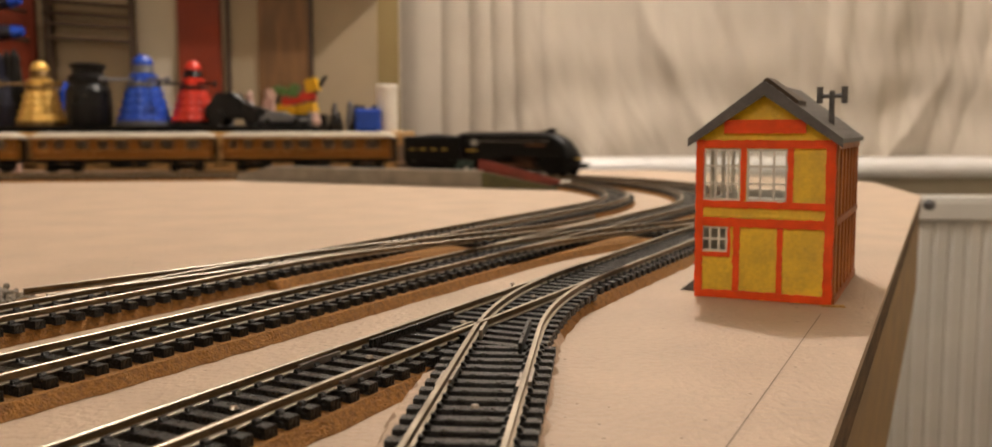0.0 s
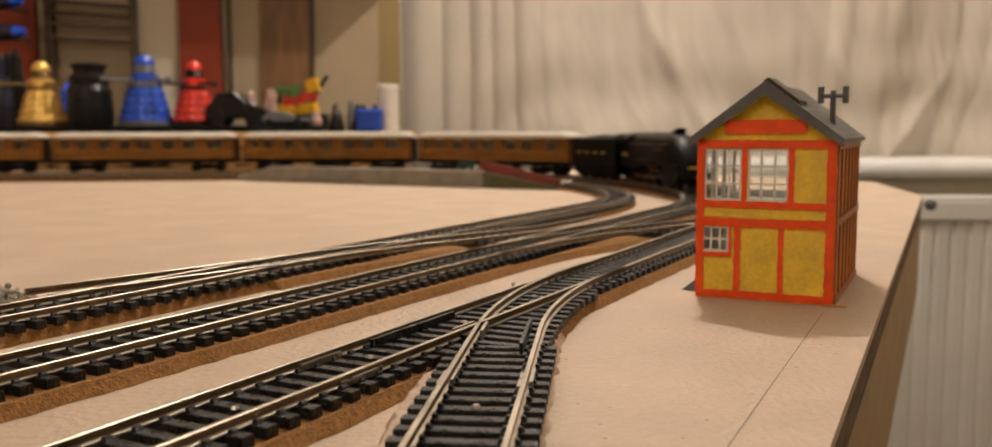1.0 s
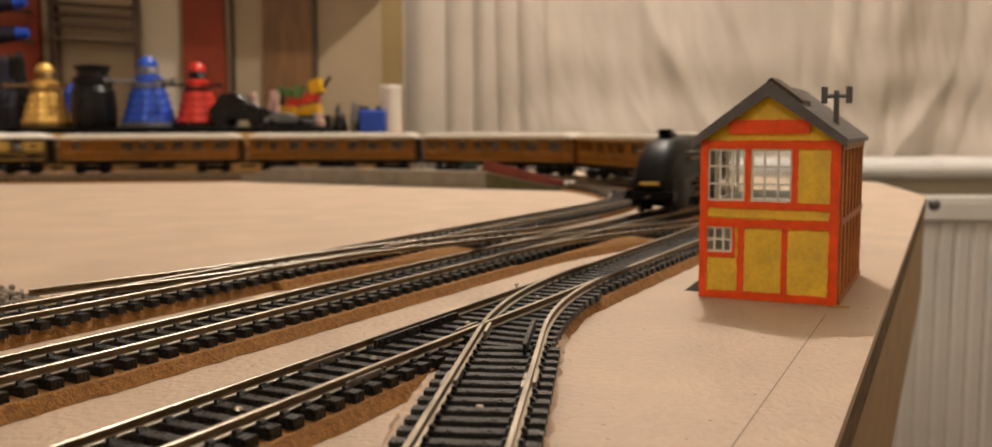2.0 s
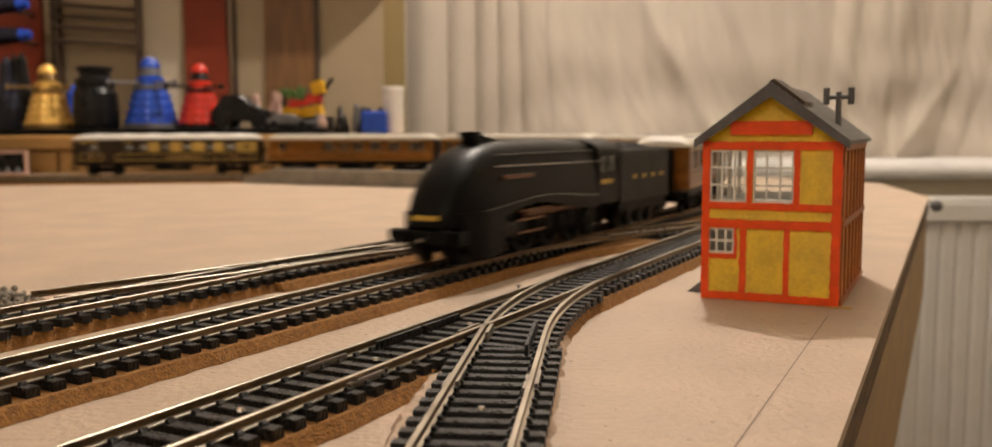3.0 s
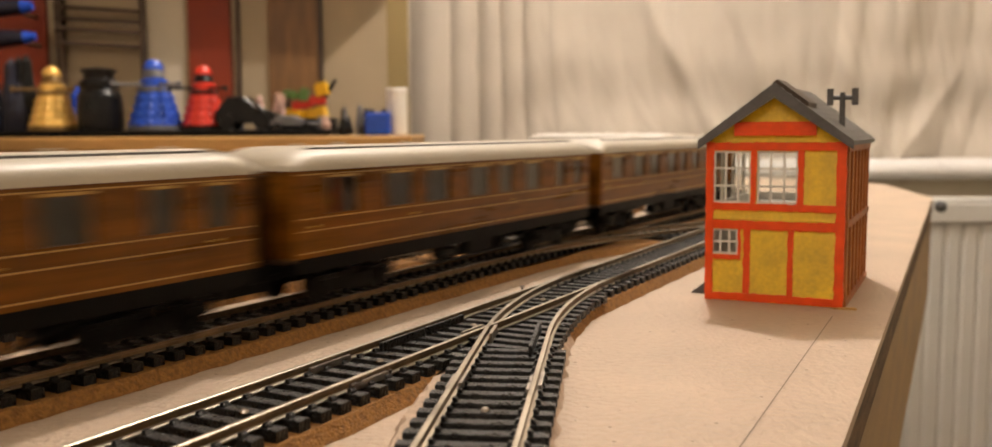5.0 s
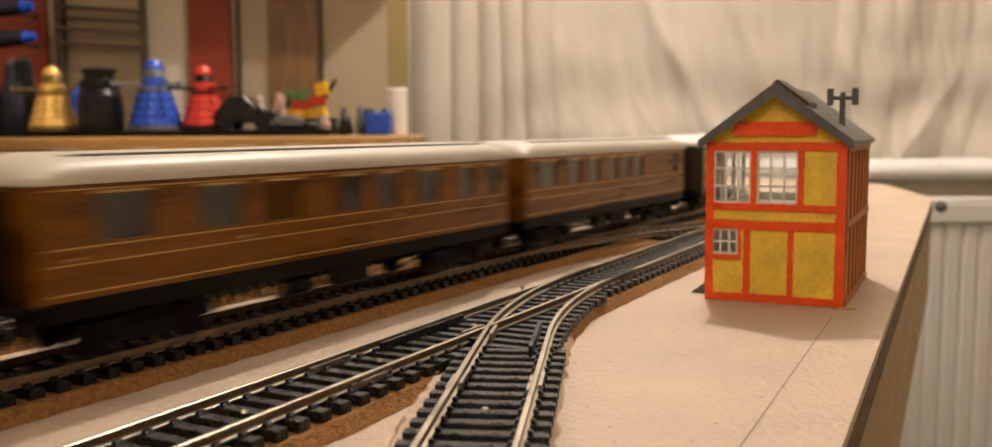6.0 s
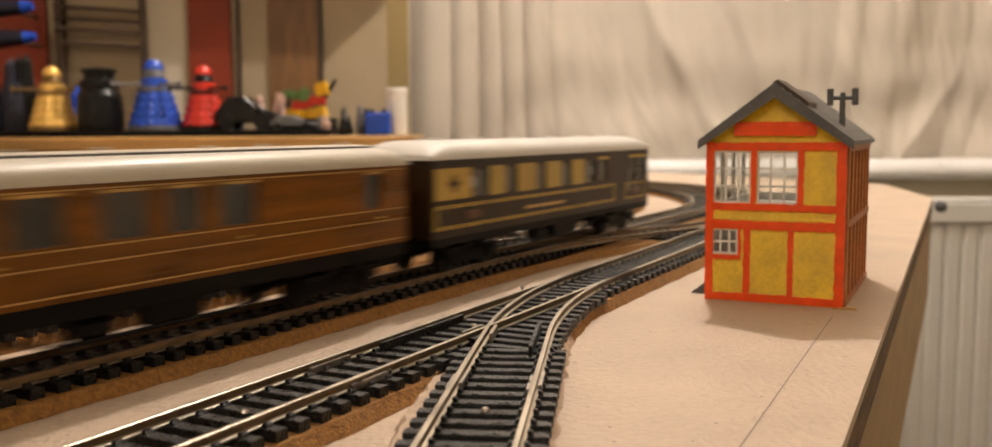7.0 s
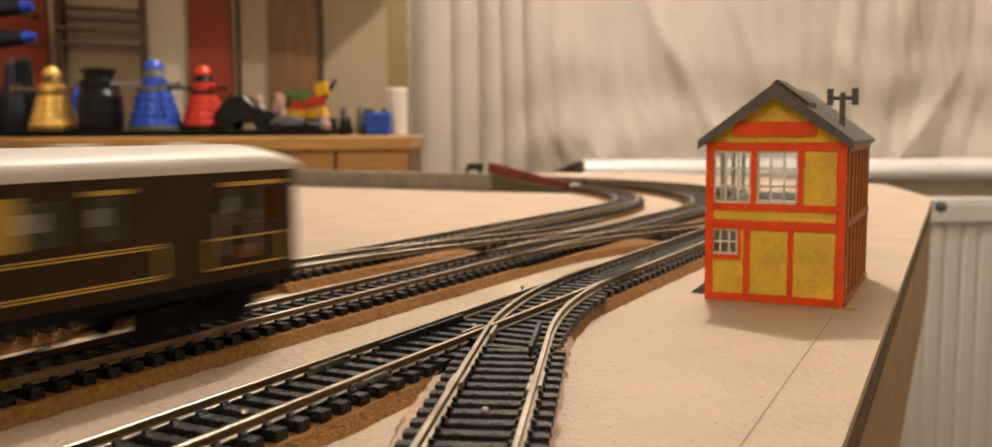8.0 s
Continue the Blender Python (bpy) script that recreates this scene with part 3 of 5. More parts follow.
def bogie(parent, x, wheelbase=0.030, r=0.0062):
    f = bmesh.new()
    for s in (-1, 1):
        y = s * 0.0145
        prism(f, [(x - wheelbase / 2 - 0.006, 0.0062), (x + wheelbase / 2 + 0.006, 0.0062), (x + wheelbase / 2 + 0.005, 0.0098),
                  (x + 0.007, 0.0098), (x + 0.005, 0.0035), (x - 0.005, 0.0035), (x - 0.007, 0.0098), (x - wheelbase / 2 - 0.005, 0.0098)], "y",
              min(y, y - s * 0.0014), max(y, y - s * 0.0014))
        for q in (-1, 1):
            box(f, x + q * wheelbase / 2 - 0.002, x + q * wheelbase / 2 + 0.002, min(y, y + s * 0.001), max(y, y + s * 0.001), 0.0038, 0.0085)
    box(f, x - 0.004, x + 0.004, -0.0131, 0.0131, 0.006, 0.0105)
    bg = part("bogie", f, FRAMEBLACK, parent, "black plastic bogie frame")
    for q in (-1, 1):
        for s in (-1, 1):
            disc_wheel("wheel", bg, x + q * wheelbase / 2, s * GAUGE2, r)
    return bg


def buffers(parent, x, z=0.0135, way=1):
    for s in (-1, 1):
        bm = bmesh.new()
        cyl(bm, (x, s * 0.0115, z), (x + way * 0.004, s * 0.0115, z), 0.0011, seg=10)
        cyl(bm, (x + way * 0.004, s * 0.0115, z), (x + way * 0.0048, s * 0.0115, z), 0.0028, seg=14)
        part("buffer", bm, FRAMEBLACK, parent)


LOCO_N = 0.079


def streamlined_locomotive():
    """Nose tip at x = LOCO_N, back of the cab at -0.090."""
    v = thing("locomotive", pose(0, 0, RZ), "black streamlined steam locomotive model with sloping nose", "locomotive")
    N = LOCO_N
    # (distance from the nose, top height, bottom height, half width at the foot, half width at the shoulder)
    secs = [(0.0, 0.0215, 0.0165, 0.0085, 0.0080), (0.0025, 0.026, 0.0165, 0.0112, 0.0100), (0.007, 0.0325, 0.0170, 0.0133, 0.0118),
            (0.013, 0.0390, 0.0180, 0.0150, 0.0128), (0.020, 0.0440, 0.0195, 0.0161, 0.0134), (0.028, 0.0478, 0.0208, 0.0168, 0.0138),
            (0.037, 0.0498, 0.0222, 0.0171, 0.0141), (0.050, 0.0508, 0.0240, 0.0172, 0.0144), (0.072, 0.0512, 0.0252, 0.0172, 0.0148),
            (0.098, 0.0512, 0.0245, 0.0173, 0.0152), (0.120, 0.0508, 0.0225, 0.0174, 0.0156), (0.1412, 0.0504, 0.0205, 0.0174, 0.0158)]
    bm = bmesh.new()
    rings = []
    for dist, top, bot, wf, ws in secs:
        x = N - dist
        ring = []
        h = top - bot
        pts = [(wf, 0.0), (wf, 0.18), ((wf + ws) / 2, 0.45)]
        for i in range(9):
            g = math.pi / 2 * i / 8
            pts.append((ws * math.cos(g) ** 0.8, 0.58 + 0.42 * math.sin(g)))
        for y, k in pts:
            ring.append((x, y, bot + k * h))
        for y, k in reversed(pts[:-1]):
            ring.append((x, -y, bot + k * h))
        rings.append(ring)
    loft(bm, rings)
    part("boiler_casing", bm, BLACKLOCO, v, "smooth satin black streamlined casing", smooth=True)
    # cab
    cab = bmesh.new()
    for s in (-1, 1):
        y0, y1 = sorted((s * 0.0176, s * 0.0166))
        for x0, x1, z0, z1 in ((-0.090, -0.062, 0.0165, 0.0335), (-0.090, -0.0865, 0.0335, 0.0415), (-0.0775, -0.0745, 0.0335, 0.0415),
                               (-0.066, -0.062, 0.0335, 0.0415), (-0.090, -0.062, 0.0415, 0.0438)):
            box(cab, x0, x1, y0, y1, z0, z1)
    box(cab, -0.0635, -0.062, -0.0166, 0.0166, 0.0165, 0.046)
    part("cab", cab, BLACKLOCO, v)
    rf = bmesh.new()
    arc = [(0.0180 * math.cos(math.pi * i / 14), 0.0436 + 0.0070 * math.sin(math.pi * i / 14)) for i in range(15)]
    arc += [(y * 0.94, z - 0.0008) for y, z in reversed(arc)]
    prism(rf, arc, "x", -0.0925, -0.0605)
    part("cab_roof", rf, BLACKLOCO, v)
    for s in (-1, 1):
        y0, y1 = sorted((s * 0.0171, s * 0.0169))
        for x0, x1 in ((-0.0865, -0.0775), (-0.0745, -0.066)):
            p = part("cab_window", bx(x0, x1, y0, y1, 0.0335, 0.0415), CGLASS, v)
            p.visible_shadow = False
        # valance below the casing, sweeping up over the driving wheels
        low, top = [], []
        for i in range(25):
            k = i / 24
            d_ = 0.006 + 0.135 * k
            up = 0.0150 + 0.0075 * math.exp(-((d_ - 0.070) / 0.040) ** 2)
            if d_ < 0.040:
                up = 0.0030 + (0.0195 - 0.0030) * max(0.0, (d_ - 0.034) / 0.006) if d_ > 0.034 else 0.0030 + 0.006 * max(0, (0.012 - d_) / 0.006)
            low.append((N - d_, up))
            top.append((N - d_, 0.0215 + 0.0042 * math.exp(-((d_ - 0.075) / 0.045) ** 2)))
        bmv = bmesh.new()
        for (xa, za), (xb, zb), (xc, zc), (xd, zd) in zip(low, low[1:], top, top[1:]):
            wa = 0.0174 if xa < N - 0.02 else 0.0125 + 0.0049 * (N - xa) / 0.02
            wb = 0.0174 if xb < N - 0.02 else 0.0125 + 0.0049 * (N - xb) / 0.02
            loft(bmv, [[(xa, s * wa, za), (xa, s * (wa - 0.001), za), (xa, s * (wa - 0.001), zc), (xa, s * wa, zc)],
                       [(xb, s * wb, zb), (xb, s * (wb - 0.001), zb), (xb, s * (wb - 0.001), zd), (xb, s * wb, zd)]])
        bmesh.ops.remove_doubles(bmv, verts=bmv.verts, dist=1e-6)
        part("valance", bmv, BLACKLOCO, v)
        # footplate edge: a lighter, glossier black ridge stands in for its highlight
        eb = bmesh.new()
        rings = []
        for x, z in top:
            if x < N - 0.012:
                y = s * 0.0176
                rings.append([(x, y - s * 0.0006, z - 0.0003), (x, y + s * 0.0007, z - 0.0003), (x, y + s * 0.0005, z + 0.0004), (x, y - s * 0.0006, z + 0.0005)])
        loft(eb, rings)
        part("footplate_edge", eb, GLOSSBLACK, v)
        hr = bmesh.new()
        cyl(hr, (N - 0.030, s * 0.0168, 0.0402), (-0.062, s * 0.0176, 0.0392), 0.00028, seg=8)
        sm = bmesh.new()
        cyl(sm, (N - 0.034, s * 0.0140, 0.0448), (-0.062, s * 0.0158, 0.0446), 0.0004, seg=8)
        part("casing_seam", sm, GLOSSBLACK, v)
        part("handrail", hr, STEEL, v, "thin bright handrail")
        part("nameplate", bx(N - 0.064, N - 0.036, *sorted((s * 0.0166, s * 0.0176)), 0.0345, 0.0362), RODRED, v, "bronze nameplate")
        for i in range(4):
            x0 = -0.0655 - i * 0.0042
            part("number_bar", bx(x0 - 0.0032, x0, *sorted((s * 0.0176, s * 0.0178)), 0.0270, 0.0295), GOLD, v, "yellow number bar")
    ch = bmesh.new()
    lathe_pts = [(0.0036, 0.0475), (0.0036, 0.0535), (0.0041, 0.0540), (0.0041, 0.0548), (0.0024, 0.0548), (0.0024, 0.0520)]
    lathe(ch, lathe_pts, 16, centre=(N - 0.040, 0))
    part("chimney", ch, BLACKLOCO, v)
    wh = bmesh.new()
    prism(wh, [(N - 0.037, 0.0470), (N - 0.0335, 0.0545), (N - 0.049, 0.0520), (N - 0.060, 0.0500)], "y", -0.004, 0.004)
    part("chimney_fairing", wh, BLACKLOCO, v)
    part("frame", bx(-0.085, N - 0.012, -0.0065, 0.0065, 0.005, 0.022), FRAMEBLACK, v)
    bb = bmesh.new()
    box(bb, N - 0.006, N + 0.001, -0.0165, 0.0165, 0.0095, 0.0150)
    part("buffer_beam", bb, BLACKLOCO, v, bevel=0.0004)
    buffers(v, N + 0.001)
    part("number_strip", bx(N - 0.0035, N + 0.0004, -0.0062, 0.0062, 0.0192, 0.0212), GOLD, v, "yellow strip on the nose")
    hk = bmesh.new()
    cyl(hk, (N, 0, 0.012), (N + 0.005, 0, 0.0115), 0.0009, seg=8)
    part("coupling_hook", hk, STEEL, v)
    for s in (-1, 1):
        cy = bmesh.new()
        cyl(cy, (N - 0.034, s * 0.0135, 0.0125), (N - 0.050, s * 0.0135, 0.0125), 0.0042, seg=16)
        part("cylinder", cy, BLACKLOCO, v)
        for z, x0, x1 in ((0.0155, N - 0.050, N - 0.080), (0.0098, N - 0.050, N - 0.080), (0.0195, N - 0.055, N - 0.088)):
            r = bmesh.new()
            cyl(r, (x0, s * 0.0152, z), (x1, s * 0.0152, z), 0.0006, seg=8)
            part("slide_bar", r, RODRED, v, "bronzed slide bar")
        for x in (N - 0.014, N - 0.032):
            disc_wheel("bogie_wheel", v, x, s * GAUGE2, 0.0062)
        disc_wheel("trailing_wheel", v, -0.066, s * GAUGE2, 0.0072)
    drivers = []
    for i in range(3):
        for s in (-1, 1):
            drivers.append(disc_wheel("driving_wheel", v, N - 0.066 - 0.0272 * i, s * 0.0098, 0.0124, spokes=16))
    rods = []
    for s in (-1, 1):
        r = bmesh.new()
        box(r, -0.0290, 0.0290, -0.0005, 0.0005, -0.0009, 0.0009)
        for i in (-1, 0, 1):
            cyl(r, (i * 0.0272, -0.0008, 0), (i * 0.0272, 0.0008, 0), 0.0018, seg=12)
        rods.append(part("coupling_rod", r, RODRED, v, "bronzed coupling rod"))
    return v, drivers, rods


def tender_wagon():
    v = thing("tender", pose(0, 0, RZ), "black eight-wheeled locomotive tender loaded with coal", "tender")
    H = 0.040
    bm = bmesh.new()
    ring = [(-0.0176, 0.0150), (0.0176, 0.0150), (0.0176, 0.0405), (0.0170, 0.0432), (0.0155, 0.0446), (0.0140, 0.0448), (0.0140, 0.0400),
            (-0.0140, 0.0400), (-0.0140, 0.0448), (-0.0155, 0.0446), (-0.0170, 0.0432), (-0.0176, 0.0405)]
    prism(bm, ring, "x", -H, H)
    part("tank", bm, BLACKLOCO, v, "satin black tender body")
    fr = bmesh.new()
    prism(fr, [(-0.0172, 0.0448), (0.0172, 0.0448), (0.0160, 0.0475), (0.008, 0.0492), (-0.008, 0.0492), (-0.0160, 0.0475)], "x", H - 0.004, H)
    part("front_plate", fr, BLACKLOCO, v)
    part("rear_plate", bx(-H, -H + 0.002, -0.0140, 0.0140, 0.0400, 0.0450), BLACKLOCO, v)
    rng = random.Random(4)
    coal = bmesh.new()
    nx, ny = 30, 12
    grid = [[coal.verts.new((-0.030 + 0.064 * i / nx, -0.0138 + 0.0276 * j / ny,
                             0.0405 + 0.0068 * max(0.0, 1 - ((i / nx - 0.45) / 0.62) ** 2) * (1 - ((j / ny - 0.5) * 1.7) ** 4 * 0.7) + rng.uniform(-0.0009, 0.0009)))
             for j in range(ny + 1)] for i in range(nx + 1)]
    for i in range(nx):
        for j in range(ny):
            coal.faces.new((grid[i][j], grid[i + 1][j], grid[i + 1][j + 1], grid[i][j + 1]))
    part("coal_load", coal, FRAMEBLACK, v, "heap of black coal")
    for s in (-1, 1):
        f = bmesh.new()
        y0, y1 = sorted((s * 0.0150, s * 0.0162))
        box(f, -H + 0.002, H - 0.002, y0, y1, 0.0088, 0.0148)
        for i in range(4):
            x = -0.027 + i * 0.018
            box(f, x - 0.003, x + 0.003, *sorted((s * 0.0162, s * 0.0172)), 0.0045, 0.0105)
            box(f, x - 0.0055, x + 0.0055, y0, y1, 0.0062, 0.0088)
        part("side_frame", f, FRAMEBLACK, v)
        for i in range(4):
            disc_wheel("wheel", v, -0.027 + i * 0.018, s * GAUGE2, 0.0066)
        for i in range(4):
            x = 0.0205 - i * 0.0150
            part("letter_bar", bx(x - 0.0045, x, *sorted((s * 0.0176, s * 0.0178)), 0.0278, 0.0302), GOLD, v, "dull yellow lettering bar")
        part("lining", bx(-H + 0.001, H - 0.001, *sorted((s * 0.0176, s * 0.0180)), 0.0150, 0.0157), FRAMEBLACK, v)
    part("drawbar", bx(H - 0.002, H + 0.006, -0.004, 0.004, 0.010, 0.014), FRAMEBLACK, v)
    part("coupling", bx(-H - 0.014, -H, -0.003, 0.003, 0.006, 0.009), FRAMEBLACK, v)
    return v


def roof_mesh(half, w=0.0184, z0=0.0438, rise=0.0062, dome=0.010):
    bm = bmesh.new()
    rings = []
    n = 16
    for x, k in ((-half, 0.15), (-half + dome * 0.15, 0.45), (-half + dome * 0.45, 0.75), (-half + dome, 1.0),
                 (half - dome, 1.0), (half - dome * 0.45, 0.75), (half - dome * 0.15, 0.45), (half, 0.15)):
        ring = [(x, w * math.copysign(abs(math.cos(math.pi * i / n)) ** 0.75, math.cos(math.pi * i / n)),
                 z0 + 0.0012 + rise * k * math.sin(math.pi * i / n) ** 0.8) for i in range(n + 1)]
        ring += [(x, -w, z0), (x, w, z0)]
        rings.append(ring)
    loft(bm, rings)
    return bm


def coach_side(v, s, half, bays, low, top, zb, zt, material, panes=True):
    """One side wall: a panel below and above the window band, and a pillar between each two openings."""
    y0, y1 = sorted((s * 0.0178, s * 0.0168))
    bm = bmesh.new()
    box(bm, -half, half, y0, y1, low, zb)
    box(bm, -half, half, y0, y1, zt, top)
    last = -half
    for a, b in bays:
        box(bm, last, a, y0, y1, zb, zt)
        last = b
    box(bm, last, half, y0, y1, zb, zt)
    part("body_side", bm, material, v)
    g0, g1 = sorted((s * 0.0172, s * 0.0170))
    for a, b in bays:
        p = part("window_pane", bx(a, b, g0, g1, zb, zt), CGLASS, v)
        p.visible_shadow = False


def underframe(v, half):
    part("underframe", bx(-half + 0.001, half - 0.001, -0.0162, 0.0162, 0.0118, 0.0152), FRAMEBLACK, v)
    for s in (-1, 1):
        t = bmesh.new()
        y = s * 0.0150
        for a, b in (((-0.052, 0.0118), (-0.028, 0.0058)), ((-0.028, 0.0058), (0.028, 0.0058)), ((0.028, 0.0058), (0.052, 0.0118)),
                     ((-0.028, 0.0058), (-0.028, 0.0118)), ((0.028, 0.0058), (0.028, 0.0118))):
            cyl(t, (a[0], y, a[1]), (b[0], y, b[1]), 0.0006, seg=6)
        part("truss_rod", t, FRAMEBLACK, v)
        part("battery_box", bx(-0.018, 0.004, *sorted((s * 0.0145, s * 0.0100)), 0.0060, 0.0118), FRAMEBLACK, v, bevel=0.0004)
        dy = bmesh.new()
        cyl(dy, (0.012, s * 0.0128, 0.0085), (0.024, s * 0.0128, 0.0085), 0.0028, seg=12)
        part("dynamo", dy, FRAMEBLACK, v)
    for s in (-1, 1):
        bogie(v, s * (half - 0.034))
        buffers(v, s * half, way=s)
        part("coupling", bx(*sorted((s * half, s * (half + 0.0082))), -0.003, 0.003, 0.006, 0.009), FRAMEBLACK, v)
        part("gangway", bx(*sorted((s * half, s * (half + 0.0050))), -0.0075, 0.0075, 0.0155, 0.0425), FRAMEBLACK, v, "black corridor connection", bevel=0.0004)


def interior(v, half, n):
    part("floor", bx(-half + 0.001, half - 0.001, -0.0166, 0.0166, 0.0152, 0.0162), SEAT, v)
    for i in range(n + 1):
        x = -half + 0.004 + (2 * half - 0.008) * i / n
        part("partition", bx(x - 0.0005, x + 0.0005, -0.0164, 0.004, 0.0162, 0.036), SEAT, v)
    part("corridor_wall", bx(-half + 0.002, half - 0.002, 0.0045, 0.0052, 0.0162, 0.0430), SEAT, v)
    part("corridor_wall", bx(-half + 0.002, half - 0.002, -0.0172 + 0.012, -0.0172 + 0.0127, 0.0300, 0.0430), SEAT, v)
    for i in range(n):
        x = -half + 0.004 + (2 * half - 0.008) * (i + 0.5) / n
        part("seat", bx(x - 0.006, x + 0.006, -0.0160, 0.003, 0.0162, 0.0225), SEAT, v, bevel=0.0008)


FULL = ((15, 31), (47, 63), (72, 88), (103, 119), (127, 139), (151, 165), (181, 191), (201, 210))
BRAKE = ((13, 31), (44, 58), (68, 82), (92, 106), (112, 124), (130, 144), (195, 204))


def rain_strip(bm, half, w, z0, rise, u):
    """A thin raised line along the roof, u of the way up its curve."""
    n = 16
    g = math.pi * u
    y = w * math.copysign(abs(math.cos(g)) ** 0.75, math.cos(g))
    z = z0 + 0.0012 + rise * math.sin(g) ** 0.8
    for k in range(n):
        xa, xb = -half + 2 * half * k / n, -half + 2 * half * (k + 1) / n
        loft(bm, [[(x, y - 0.0005, q - 0.0003), (x, y + 0.0005, q - 0.0003), (x, y + 0.0003, q + 0.0005), (x, y - 0.0003, q + 0.0005)] for x, q in ((xa, z), (xb, z))])


def teak_coach(spans, label):
    half = 0.1095
    v = thing("teak_coach", pose(0, 0, RZ), label, "railway coach", "teak coaches")
    for s in (-1, 1):
        bays = sorted((half - b / 1000, half - a / 1000) for a, b in spans)
        coach_side(v, s, half, bays, 0.0168, 0.0438, 0.0300, 0.0412, TEAK)
        o0, o1 = sorted((s * 0.0178, s * 0.0181))
        for z in (0.0182, 0.0250, 0.0288, 0.0424):
            part("lining", bx(-half + 0.002, half - 0.002, o0, o1, z, z + 0.00035), TEAKLINE, v, "thin cream lining")
        for a, b in bays:
            part("ventilator", bx(a, b, *sorted((s * 0.0178, s * 0.0183)), 0.0414, 0.0421), TEAKLINE, v)
            for q in (a - 0.0006, b + 0.0001):
                part("beading", bx(q, q + 0.0005, o0, o1, 0.0292, 0.0422), TEAK, v)
        for q in (-0.095, -0.03, 0.045, 0.1):
            part("door_handle", bx(q, q + 0.0022, *sorted((s * 0.0178, s * 0.0187)), 0.0262, 0.0267), GOLD, v, "brass door handle")
        part("solebar", bx(-half, half, *sorted((s * 0.0164, s * 0.0174)), 0.0122, 0.0168), FRAMEBLACK, v)
    for s in (-1, 1):
        part("end_wall", bx(*sorted((s * half, s * (half - 0.001))), -0.0168, 0.0168, 0.0168, 0.0450), TEAK, v)
    part("roof", roof_mesh(half + 0.001), ROOFCREAM, v, "smooth cream roof", smooth=True)
    for u in (0.30, 0.70):
        st = bmesh.new()
        rain_strip(st, half - 0.012, 0.0184, 0.0438, 0.0062, u)
        part("rain_strip", st, SLATE, v, "thin grey rain strip")
    for i in range(7):
        x = -half + 0.018 + i * (2 * half - 0.036) / 6
        b = bmesh.new()
        cyl(b, (x, 0.004 * (-1) ** i, 0.0500), (x, 0.004 * (-1) ** i, 0.0520), 0.0016, 0.0012, 10)
        part("roof_vent", b, ROOFCREAM, v)
    interior(v, half, 8)
    underframe(v, half)
    return v


